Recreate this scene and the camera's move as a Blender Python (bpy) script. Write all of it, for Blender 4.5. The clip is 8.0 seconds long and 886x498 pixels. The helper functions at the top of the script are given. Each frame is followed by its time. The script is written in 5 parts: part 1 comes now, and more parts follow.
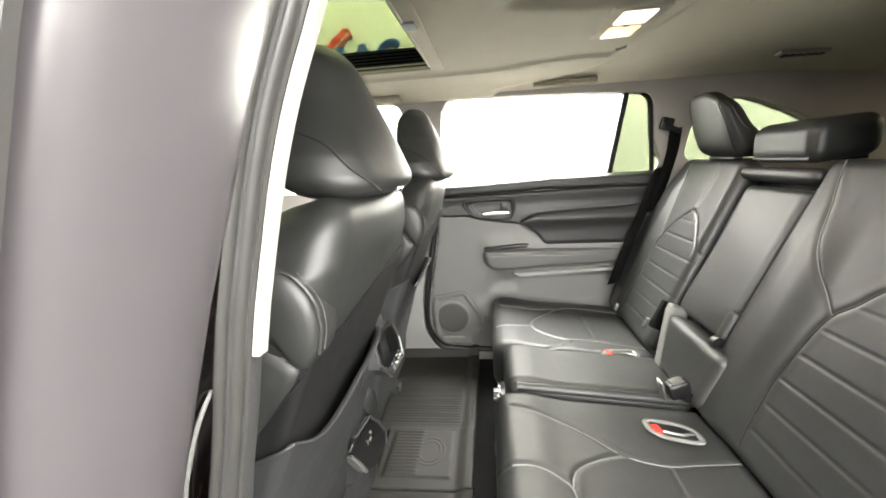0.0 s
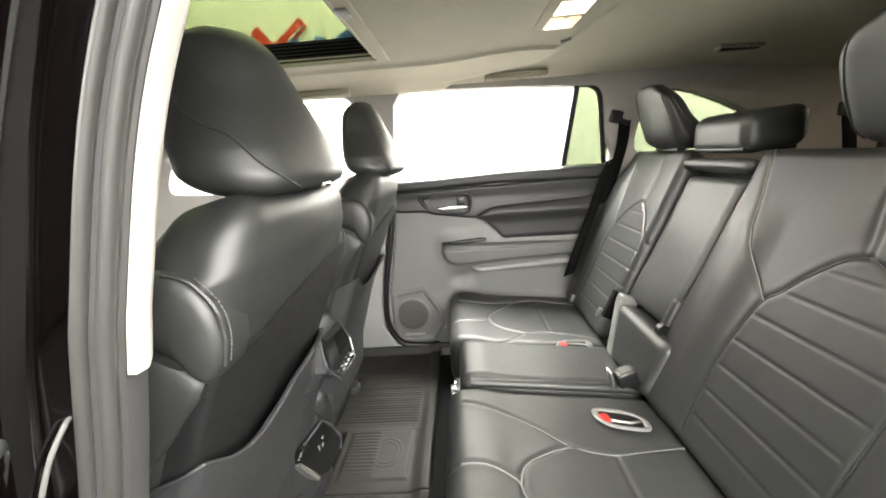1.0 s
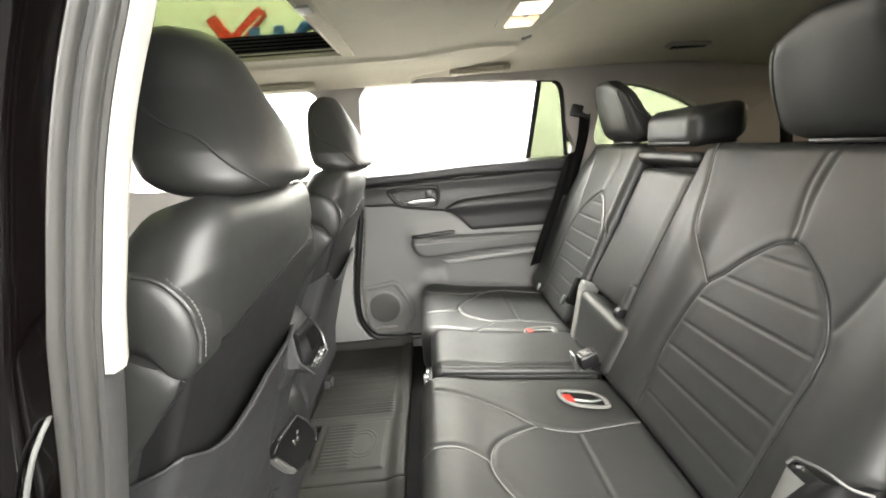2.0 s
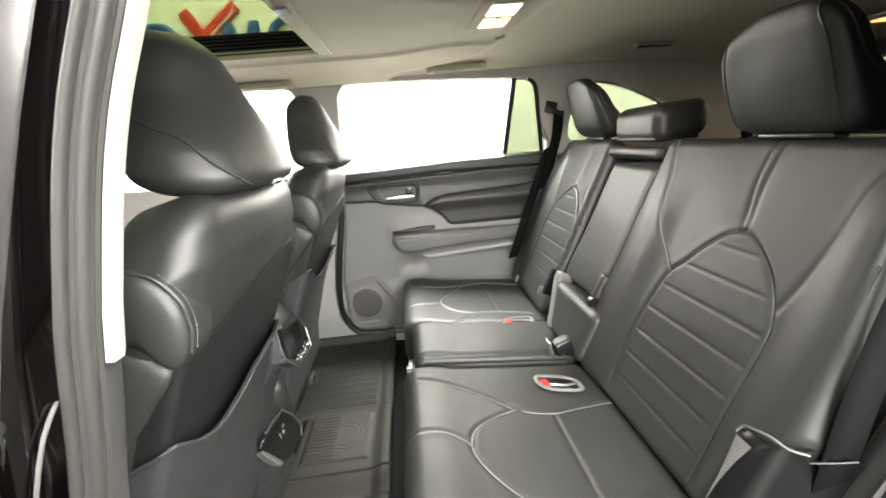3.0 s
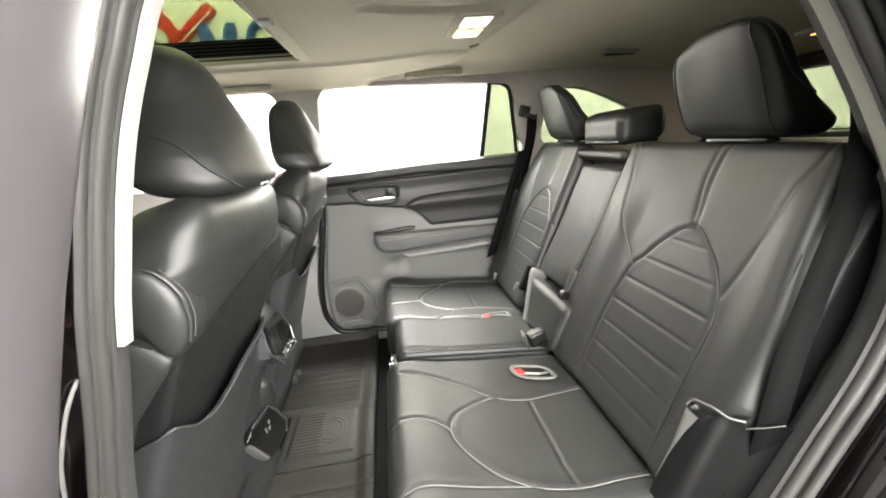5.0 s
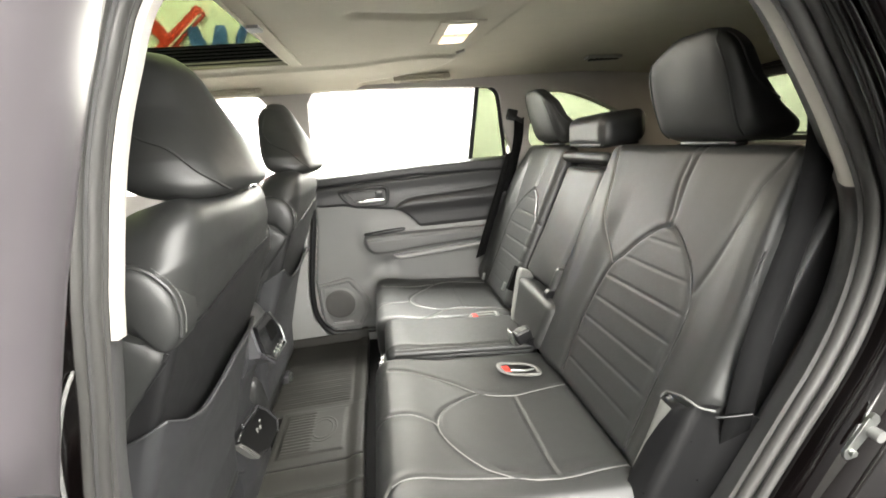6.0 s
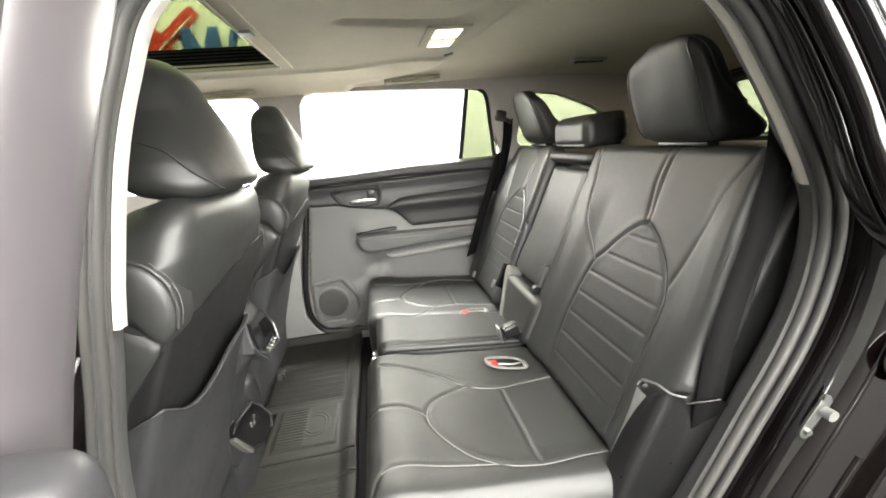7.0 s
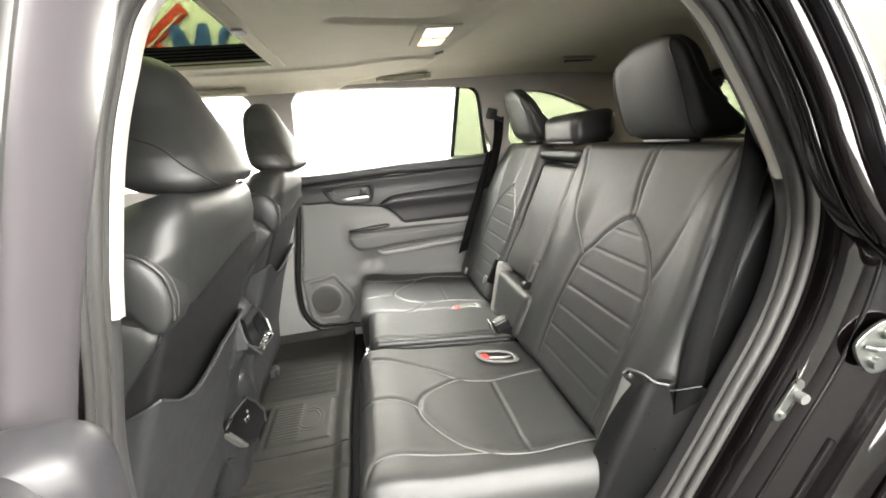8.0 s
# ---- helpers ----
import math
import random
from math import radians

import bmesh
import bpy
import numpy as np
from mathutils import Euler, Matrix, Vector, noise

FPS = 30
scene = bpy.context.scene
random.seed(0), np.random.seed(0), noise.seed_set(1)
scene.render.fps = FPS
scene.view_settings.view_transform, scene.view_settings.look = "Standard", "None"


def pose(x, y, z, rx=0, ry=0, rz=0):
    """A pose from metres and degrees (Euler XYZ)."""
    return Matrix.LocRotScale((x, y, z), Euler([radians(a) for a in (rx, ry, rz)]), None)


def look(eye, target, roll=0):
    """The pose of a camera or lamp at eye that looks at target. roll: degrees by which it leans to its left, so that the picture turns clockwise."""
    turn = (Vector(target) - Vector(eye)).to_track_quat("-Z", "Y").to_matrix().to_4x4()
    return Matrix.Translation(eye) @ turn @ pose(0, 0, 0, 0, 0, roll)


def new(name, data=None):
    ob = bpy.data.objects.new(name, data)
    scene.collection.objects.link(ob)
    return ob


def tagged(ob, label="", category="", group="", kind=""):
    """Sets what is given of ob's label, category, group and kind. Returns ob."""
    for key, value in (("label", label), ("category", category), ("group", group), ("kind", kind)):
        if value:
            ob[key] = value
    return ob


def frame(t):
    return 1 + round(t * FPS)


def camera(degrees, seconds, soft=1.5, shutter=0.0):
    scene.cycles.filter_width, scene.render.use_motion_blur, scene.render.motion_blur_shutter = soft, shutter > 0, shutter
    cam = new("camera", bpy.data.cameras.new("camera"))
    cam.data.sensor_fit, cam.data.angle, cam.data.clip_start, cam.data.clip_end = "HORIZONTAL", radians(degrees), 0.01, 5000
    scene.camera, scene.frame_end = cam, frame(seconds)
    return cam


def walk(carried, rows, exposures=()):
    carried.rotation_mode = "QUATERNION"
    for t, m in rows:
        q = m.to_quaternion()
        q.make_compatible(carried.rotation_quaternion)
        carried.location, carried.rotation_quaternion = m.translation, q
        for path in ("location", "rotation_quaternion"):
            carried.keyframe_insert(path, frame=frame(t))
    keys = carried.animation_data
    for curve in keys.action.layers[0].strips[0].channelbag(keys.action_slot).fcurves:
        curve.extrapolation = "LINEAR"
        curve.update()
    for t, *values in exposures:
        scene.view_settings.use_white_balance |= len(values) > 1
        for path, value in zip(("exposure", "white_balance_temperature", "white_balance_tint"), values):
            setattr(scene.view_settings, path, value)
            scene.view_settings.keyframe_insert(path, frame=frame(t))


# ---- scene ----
# Axes: x towards the car's tail, y across towards its far side, z up. The car's floor is near z 0.3.
cam = camera(95.3, 8.0, soft=1.8)
PATH = [
    (0, (0.177, -1.046, 1.231), (-0.057, 0.895, 0.811), -3.5),
    (0.5, (0.212, -1.026, 1.226), (0.042, 0.919, 0.796), -3.8),
    (1, (0.231, -1.017, 1.224), (0.142, 0.929, 0.772), -4.1),
    (1.5, (0.236, -1.027, 1.228), (0.223, 0.915, 0.749), -4.3),
    (3, (0.242, -1.079, 1.238), (0.38, 0.845, 0.709), -4.9),
    (3.5, (0.244, -1.096, 1.238), (0.407, 0.824, 0.701), -5.0),
    (4, (0.244, -1.109, 1.24), (0.429, 0.808, 0.7), -5.0),
    (4.5, (0.242, -1.123, 1.242), (0.449, 0.793, 0.706), -5.0),
    (6, (0.256, -1.165, 1.244), (0.52, 0.747, 0.722), -5.0),
    (6.5, (0.263, -1.185, 1.244), (0.54, 0.726, 0.722), -5.1),
    (7, (0.267, -1.202, 1.245), (0.557, 0.707, 0.721), -5.1),
    (7.5, (0.269, -1.211, 1.241), (0.573, 0.694, 0.713), -5.1),
    (8, (0.268, -1.223, 1.241), (0.59, 0.678, 0.708), -5.1),
]
walk(cam, [(t, look(eye, target, roll)) for t, eye, target, roll in PATH])

# ---- world and light ----
world = bpy.data.worlds.new("showroom_air")
scene.world = world
world.use_nodes = True
world.node_tree.nodes["Background"].inputs[0].default_value = (0.9, 0.95, 1.0, 1)
world.node_tree.nodes["Background"].inputs[1].default_value = 0.02
scene.view_settings.exposure = 1.1


def area_lamp(name, place, target, size, size_y, watts, colour):
    lamp = bpy.data.lights.new(name, "AREA")
    lamp.shape, lamp.size, lamp.size_y, lamp.energy, lamp.color = "RECTANGLE", size, size_y, watts, colour
    ob = new(name, lamp)
    ob.matrix_world = look(place, target)
    return ob


# unseen lamp banks assumed under the showroom ceiling
for y, z, watts in ((-1.75, 3.6, 240), (-3.1, 3.5, 300)):
    area_lamp("ceiling_strip", (1.4, y, z), (0.9, y + 1.3, 0.9), 8.0, 1.0, watts, (1.0, 0.975, 0.93))
# an unseen fill light added behind the camera, for sheen on flanks and posts
area_lamp("wall_bank", (3.0, -4.6, 2.15), (2.8, 0.0, 1.3), 9.5, 1.7, 760, (1.0, 0.975, 0.925))
area_lamp("ceiling_bank", (0.4, 2.2, 3.55), (0.4, 2.35, 0), 7.0, 1.4, 1350, (1.0, 0.985, 0.915))
area_lamp("ceiling_bank", (4.2, 0.0, 3.55), (4.2, 0, 0), 1.6, 5.0, 800, (1.0, 0.97, 0.92))

# the lit lenses in the headliner
area_lamp("dome_light", (0.503, 0.0, 1.495), (0.503, 0.0, 0), 0.06, 0.18, 1.2, (1.0, 0.90, 0.75))
area_lamp("tail_light", (1.70, 0.06, 1.458), (1.65, 0.06, 0), 0.09, 0.14, 0.8, (1.0, 0.82, 0.60))


# ---- materials ----
def material(name, colour, rough=0.5, metal=0.0, coat=0.0, grain=0.0, grain_size=400.0, mottle=0.08, mottle_size=6.0,
             rough_spread=0.06, specular=0.5, voronoi=False, glow=0.0, glow_colour=None, wrinkle=0.0):
    m = bpy.data.materials.new(name)
    m.use_nodes = True
    nt = m.node_tree
    n, link = nt.nodes, nt.links.new
    b = n["Principled BSDF"]
    b.inputs["Metallic"].default_value = metal
    b.inputs["Coat Weight"].default_value = coat
    b.inputs["Coat Roughness"].default_value = 0.05
    b.inputs["Specular IOR Level"].default_value = specular
    co = n.new("ShaderNodeTexCoord")
    big = n.new("ShaderNodeTexNoise")
    big.inputs["Scale"].default_value = mottle_size
    big.inputs["Detail"].default_value = 6.0
    link(co.outputs["Object"], big.inputs["Vector"])
    mix = n.new("ShaderNodeMix")
    mix.data_type = "RGBA"
    lo = [max(0.0, c * (1 - mottle)) for c in colour]
    hi = [min(1.0, c * (1 + mottle)) for c in colour]
    mix.inputs["A"].default_value, mix.inputs["B"].default_value = (*lo, 1), (*hi, 1)
    link(big.outputs["Fac"], mix.inputs["Factor"])
    link(mix.outputs["Result"], b.inputs["Base Color"])
    rr = n.new("ShaderNodeMapRange")
    rr.inputs["To Min"].default_value, rr.inputs["To Max"].default_value = max(0.02, rough - rough_spread), min(1.0, rough + rough_spread)
    mid = n.new("ShaderNodeTexNoise")
    mid.inputs["Scale"].default_value = mottle_size * 7
    mid.inputs["Detail"].default_value = 4.0
    link(co.outputs["Object"], mid.inputs["Vector"])
    link(mid.outputs["Fac"], rr.inputs["Value"])
    link(rr.outputs["Result"], b.inputs["Roughness"])
    if grain:
        if voronoi:
            g = n.new("ShaderNodeTexVoronoi")
            out = g.outputs["Distance"]
        else:
            g = n.new("ShaderNodeTexNoise")
            g.inputs["Detail"].default_value = 3.0
            out = g.outputs["Fac"]
        g.inputs["Scale"].default_value = grain_size
        link(co.outputs["Object"], g.inputs["Vector"])
        bump = n.new("ShaderNodeBump")
        bump.inputs["Strength"].default_value = grain
        bump.inputs["Distance"].default_value = 0.001
        link(out, bump.inputs["Height"])
        link(bump.outputs["Normal"], b.inputs["Normal"])
        if wrinkle:
            # soft unevenness of stretched hide over foam
            soft = n.new("ShaderNodeTexNoise")
            soft.inputs["Scale"].default_value = 14.0
            soft.inputs["Detail"].default_value = 1.0
            soft.inputs["Distortion"].default_value = 0.0
            link(co.outputs["Object"], soft.inputs["Vector"])
            wave = n.new("ShaderNodeBump")
            wave.inputs["Strength"].default_value = wrinkle
            wave.inputs["Distance"].default_value = 0.012
            link(soft.outputs["Fac"], wave.inputs["Height"])
            link(wave.outputs["Normal"], bump.inputs["Normal"])
    if glow:
        b.inputs["Emission Color"].default_value = (*(glow_colour or colour), 1)
        b.inputs["Emission Strength"].default_value = glow
    return m


def tinted_glass(name, colour, index=1.25):
    m = bpy.data.materials.new(name)
    m.use_nodes = True
    nt = m.node_tree
    nt.nodes.remove(nt.nodes["Principled BSDF"])
    clear, gloss, mix, fres = [nt.nodes.new("ShaderNode" + k) for k in ("BsdfTransparent", "BsdfGlossy", "MixShader", "Fresnel")]
    clear.inputs["Color"].default_value = (*colour, 1)
    gloss.inputs["Roughness"].default_value = 0.02
    fres.inputs["IOR"].default_value = index
    nt.links.new(fres.outputs[0], mix.inputs[0])
    nt.links.new(clear.outputs[0], mix.inputs[1])
    nt.links.new(gloss.outputs[0], mix.inputs[2])
    nt.links.new(mix.outputs[0], nt.nodes["Material Output"].inputs["Surface"])
    return m


LEATHER = material("black_leather", (0.018, 0.0186, 0.0180), 0.47, specular=0.6, grain=0.10, grain_size=700, voronoi=True, mottle=0.12, mottle_size=9, wrinkle=0.035)
# thread grey, lightened further to paint in the highlights along the seams
PIPING = material("seam_thread_and_sheen", (0.15, 0.15, 0.144), 0.45, grain=0.1, grain_size=900)
THREAD = material("grey_thread", (0.075, 0.075, 0.072), 0.6, grain=0.3, grain_size=900)
BACK_CLOTH = material("seat_back_vinyl", (0.030, 0.0305, 0.0325), 0.48, grain=0.25, grain_size=800, voronoi=True)
PLASTIC = material("charcoal_plastic", (0.052, 0.052, 0.056), 0.48, grain=0.3, grain_size=900, voronoi=True)
PANEL_BLACK = material("matt_black_panel", (0.007, 0.007, 0.0075), 0.50, grain=0.3, grain_size=800, voronoi=True)
PILLAR_DARK = material("dark_grey_pillar_plastic", (0.050, 0.050, 0.050), 0.5, grain=0.3, grain_size=900, voronoi=True)
PLASTIC_GREY = material("grey_plastic", (0.26, 0.26, 0.255), 0.45, grain=0.25, grain_size=900, voronoi=True)
PLASTIC_BLACK = material("black_plastic", (0.006, 0.006, 0.0065), 0.34, grain=0.15, grain_size=700)
WELL_BLACK = material("matt_black_well", (0.002, 0.002, 0.002), 0.75, specular=0.1)
ISO_GREY = material("pale_grey_plastic", (0.14, 0.14, 0.133), 0.42, grain=0.15, grain_size=900)
BEZEL_GREY = material("bezel_grey", (0.085, 0.085, 0.082), 0.5, grain=0.2, grain_size=900)
SHIELD = material("satin_black_shield", (0.006, 0.006, 0.0063), 0.30, grain=0.08, grain_size=800, mottle=0.08)
GLOSS_BLACK = material("piano_black", (0.008, 0.008, 0.009), 0.12, coat=0.5, mottle=0.05)
HEADLINER = material("beige_headliner_cloth", (0.56, 0.525, 0.43), 0.95, grain=0.35, grain_size=900, mottle=0.05, mottle_size=14, specular=0.15)
PILLAR_CLOTH = material("grey_pillar_cloth", (0.47, 0.445, 0.425), 0.9, grain=0.3, grain_size=900, mottle=0.05, mottle_size=12, specular=0.15)
TRIM_LIGHT = material("light_pillar_trim", (0.37, 0.355, 0.325), 0.55, grain=0.25, grain_size=900, mottle=0.04)
RUBBER = material("seal_rubber", (0.044, 0.043, 0.041), 0.33, grain=0.06, grain_size=600, mottle=0.10)
MAT_RUBBER = material("mat_rubber", (0.020, 0.0192, 0.0165), 0.55, specular=0.3, grain=0.3, grain_size=600, mottle=0.2, mottle_size=12)
CARPET = material("black_carpet", (0.012, 0.012, 0.012), 0.95, grain=0.8, grain_size=900, specular=0.1)
PAINT = material("dark_brown_paint", (0.0014, 0.0009, 0.0009), 0.07, coat=0.5, specular=0.35, mottle=0.15, rough_spread=0.03)
SASH = material("satin_grey_sash", (0.064, 0.058, 0.063), 0.30, grain=0.0, mottle=0.03, rough_spread=0.015)
# opaque beige painted in place of the wall mirrored by the near quarter glass
QUARTER = material("painted_reflection", (0.045, 0.0425, 0.035), 0.5, specular=0.15, mottle=0.02)
CHROME = material("chrome", (0.78, 0.78, 0.77), 0.14, metal=1.0, mottle=0.03)
STEEL = material("zinc_steel", (0.28, 0.29, 0.275), 0.36, metal=1.0, mottle=0.15, mottle_size=40)
DOOR_GREY = material("door_panel_grey", (0.150, 0.150, 0.146), 0.46, grain=0.25, grain_size=900, voronoi=True, mottle=0.06)
DOOR_DARK = material("door_dark_vinyl", (0.020, 0.020, 0.021), 0.42, grain=0.2, grain_size=900, voronoi=True, mottle=0.08)
DOOR_PAD = material("door_armrest_vinyl", (0.095, 0.095, 0.093), 0.42, grain=0.2, grain_size=900, voronoi=True, mottle=0.06)
SPEAKER_MESH = material("speaker_mesh", (0.062, 0.060, 0.056), 0.6, grain=0.6, grain_size=700, voronoi=True, mottle=0.15, mottle_size=20)
DOOR_TRIM = material("smooth_grey_trim", (0.022, 0.0215, 0.0235), 0.42, grain=0.05, grain_size=1500)
WEBBING = material("belt_webbing", (0.005, 0.005, 0.0052), 0.8, specular=0.08, grain=0.6, grain_size=800, mottle=0.1)
RED = material("red_plastic", (0.55, 0.03, 0.02), 0.4, mottle=0.06)
LAMP_WARM = material("warm_lamp_lens", (0.6, 0.5, 0.35), 0.4, glow=0.75, glow_colour=(1.0, 0.72, 0.36))
LAMP_AMBER = material("amber_lamp_lens", (0.6, 0.3, 0.1), 0.4, glow=0.9, glow_colour=(1.0, 0.50, 0.16))
LAMP_WHITE = material("white_lamp_lens", (0.6, 0.58, 0.5), 0.4, glow=0.9, glow_colour=(1.0, 0.93, 0.78))
GLASS_TINT = tinted_glass("green_tinted_glass", (0.225, 0.242, 0.194))
GLASS_ROOF = tinted_glass("roof_glass", (0.155, 0.169, 0.116), 1.002)
WALL_PAINT = material("white_wall_paint", (0.80, 0.80, 0.77), 0.8, grain=0.2, grain_size=60, mottle=0.03, mottle_size=1.5)
BACKDROP = material("bright_wall", (0.9, 0.9, 0.86), 0.8, mottle=0.03, mottle_size=1.0)
WALL_DARK = material("grey_wall_paint", (0.30, 0.30, 0.29), 0.8, grain=0.2, grain_size=60, mottle=0.05, mottle_size=1.5)
FLOOR_MAT = material("showroom_floor_paint", (0.008, 0.008, 0.0078), 0.85, grain=0.1, grain_size=50, mottle=0.1, mottle_size=2)
SIGN_RED = material("sign_red", (0.62, 0.04, 0.02), 0.5, mottle=0.05)
SIGN_BLUE = material("sign_blue", (0.03, 0.10, 0.34), 0.5, mottle=0.05)


# ---- mesh helpers ----
def mesh_object(name, verts, faces, mat, parent=None, label="", smooth=True):
    me = bpy.data.meshes.new(name)
    me.from_pydata([tuple(map(float, v)) for v in verts], [], [tuple(f) for f in faces])
    me.materials.append(mat)
    if smooth:
        me.polygons.foreach_set("use_smooth", [True] * len(me.polygons))
        me.set_sharp_from_angle(angle=radians(50))
    me.update()
    ob = new(name, me)
    if parent:
        ob.parent = parent
    if label:
        ob["label"] = label
    return ob


def part(name, bm, mat, parent=None, label=""):
    bmesh.ops.recalc_face_normals(bm, faces=bm.faces)
    me = bpy.data.meshes.new(name)
    bm.to_mesh(me)
    bm.free()
    me.materials.append(mat)
    me.polygons.foreach_set("use_smooth", [True] * len(me.polygons))
    me.set_sharp_from_angle(angle=radians(40))
    ob = new(name, me)
    if parent:
        ob.parent = parent
    if label:
        ob["label"] = label
    return ob


def thing(name, label, category, group="", kind=""):
    return tagged(new(name), label, category, group, kind)


def spline(points, per=8, closed=False):
    """A Catmull-Rom curve through the points."""
    p = [np.array(q, float) for q in points]
    n = len(p)
    out = []
    last = n if closed else n - 1
    for i in range(last):
        if closed:
            a, b, c, d = p[(i - 1) % n], p[i], p[(i + 1) % n], p[(i + 2) % n]
        else:
            b, c = p[i], p[i + 1]
            a = p[i - 1] if i else 2 * b - c
            d = p[i + 2] if i + 2 < n else 2 * c - b
        for k in range(per):
            t = k / per
            out.append(0.5 * (2 * b + (c - a) * t + (2 * a - 5 * b + 4 * c - d) * t * t + (3 * b - a - 3 * c + d) * t ** 3))
    if not closed:
        out.append(p[-1])
    return np.array(out)


def line_distance(u, v, line):
    """The least distance of the points (u, v) from a polyline."""
    best = np.full(u.shape, 1e9)
    for a, b in zip(line[:-1], line[1:]):
        dx, dy = b[0] - a[0], b[1] - a[1]
        ll = dx * dx + dy * dy + 1e-12
        t = np.clip(((u - a[0]) * dx + (v - a[1]) * dy) / ll, 0, 1)
        best = np.minimum(best, (u - a[0] - t * dx) ** 2 + (v - a[1] - t * dy) ** 2)
    return np.sqrt(best)


def seams(u, v, lines, depth=0.005, width=0.004):
    """The relief of sewn seams: a groove with the leather swelling beside it."""
    h = np.zeros_like(u)
    for ln in lines:
        d = line_distance(u, v, ln)
        h += -depth * np.exp(-(d / width) ** 2) + 0.16 * depth * np.exp(-((d - 3.0 * width) / (2.0 * width)) ** 2)
    return h


def pad_points(p, w, s, thick, r, place, relief=None):
    """Points of the block before rounding, moved onto the upholstered surface."""
    rv = np.array([r, r, r]) if np.isscalar(r) else np.array(r)
    r = rv[2]
    lo = np.array([w[0] + rv[0], s[0] + rv[1], -thick + r])
    hi = np.array([w[1] - rv[0], s[1] - rv[1], -r])
    mid = (lo + hi) / 2
    lo, hi = np.minimum(lo, mid), np.maximum(hi, mid)
    core = np.clip(p, lo, hi)
    d = (p - core) / rv
    ln = np.linalg.norm(d, axis=1)
    ln[ln == 0] = 1
    q = core + d / ln[:, None] * rv
    if relief is not None:
        front = np.clip((q[:, 2] + min(thick, 2 * r)) / min(thick, 2 * r), 0, 1)
        front = front * front * (3 - 2 * front)
        q[:, 2] += relief(q[:, 0], q[:, 1]) * front
    return np.stack(place(q[:, 0], q[:, 1], q[:, 2]), axis=1)


def pad(name, w, s, thick, r, place, mat, parent, relief=None, step=0.006, label="", back_step=0.03):
    """An upholstered block. w, s: its spans (w may hang on s through place); t runs from 0, the face, to -thick.
    relief(w, s) lifts the face; place(w, s, t) puts the points into the world."""
    def ticks(a, b, st):
        n = max(3, int(round((b - a) / st)))
        return np.linspace(a, b, n + 1)
    uw, us, ut = ticks(w[0], w[1], step), ticks(s[0], s[1], step), ticks(-thick, 0, max(0.008, np.max(r) / 5))
    nw, ns, ntk = len(uw), len(us), len(ut)
    ids, pts = {}, []

    def vid(i, j, k):
        key = (i, j, k)
        if key not in ids:
            ids[key] = len(pts)
            pts.append((uw[i], us[j], ut[k]))
        return ids[key]
    faces = []
    for i in range(nw - 1):
        for j in range(ns - 1):
            faces.append((vid(i, j, ntk - 1), vid(i + 1, j, ntk - 1), vid(i + 1, j + 1, ntk - 1), vid(i, j + 1, ntk - 1)))
            faces.append((vid(i, j, 0), vid(i, j + 1, 0), vid(i + 1, j + 1, 0), vid(i + 1, j, 0)))
    for i in range(nw - 1):
        for k in range(ntk - 1):
            faces.append((vid(i, 0, k), vid(i + 1, 0, k), vid(i + 1, 0, k + 1), vid(i, 0, k + 1)))
            faces.append((vid(i, ns - 1, k), vid(i, ns - 1, k + 1), vid(i + 1, ns - 1, k + 1), vid(i + 1, ns - 1, k)))
    for j in range(ns - 1):
        for k in range(ntk - 1):
            faces.append((vid(0, j, k), vid(0, j, k + 1), vid(0, j + 1, k + 1), vid(0, j + 1, k)))
            faces.append((vid(nw - 1, j, k), vid(nw - 1, j + 1, k), vid(nw - 1, j + 1, k + 1), vid(nw - 1, j, k + 1)))
    p = np.array(pts)
    verts = pad_points(p, w, s, thick, r, place, relief)
    ob = mesh_object(name, verts, faces, mat, parent, label)
    bm = bmesh.new()
    bm.from_mesh(ob.data)
    bmesh.ops.recalc_face_normals(bm, faces=bm.faces)
    bm.to_mesh(ob.data)
    bm.free()
    ob.data.polygons.foreach_set("use_smooth", [True] * len(ob.data.polygons))
    return ob


def block(size, at=(0, 0, 0), bevel=0.004, turn=(0, 0, 0), segments=2, bm=None):
    """A bevelled block, added to bm or to a mesh of its own."""
    own = bmesh.new()
    bmesh.ops.create_cube(own, size=1)
    bmesh.ops.scale(own, vec=size, verts=own.verts)
    if bevel:
        bmesh.ops.bevel(own, geom=list(own.edges), offset=min(bevel, min(size) * 0.45), segments=segments, affect="EDGES", profile=0.6)
    bmesh.ops.transform(own, matrix=pose(*at, *turn), verts=own.verts)
    if bm is None:
        return own
    me = bpy.data.meshes.new("tmp")
    own.to_mesh(me)
    own.free()
    bm.from_mesh(me)
    bpy.data.meshes.remove(me)
    return bm


def rod(points, radius, sides=10, bm=None, flat=1.0):
    """A round bar along a polyline."""
    bm = bm or bmesh.new()
    pts = [Vector(p) for p in points]
    rings = []
    up = Vector((0.13, 0.21, 0.97))
    for i, p in enumerate(pts):
        d = (pts[min(i + 1, len(pts) - 1)] - pts[max(i - 1, 0)]).normalized()
        a = d.cross(up)
        a = a.normalized() if a.length > 1e-4 else Vector((1, 0, 0))
        b = d.cross(a).normalized()
        rings.append([bm.verts.new(p + radius * (math.cos(2 * math.pi * k / sides) * a + flat * math.sin(2 * math.pi * k / sides) * b)) for k in range(sides)])
    for r0, r1 in zip(rings[:-1], rings[1:]):
        for k in range(sides):
            bm.faces.new((r0[k], r0[(k + 1) % sides], r1[(k + 1) % sides], r1[k]))
    bm.faces.new(rings[0][::-1])
    bm.faces.new(rings[-1])
    return bm


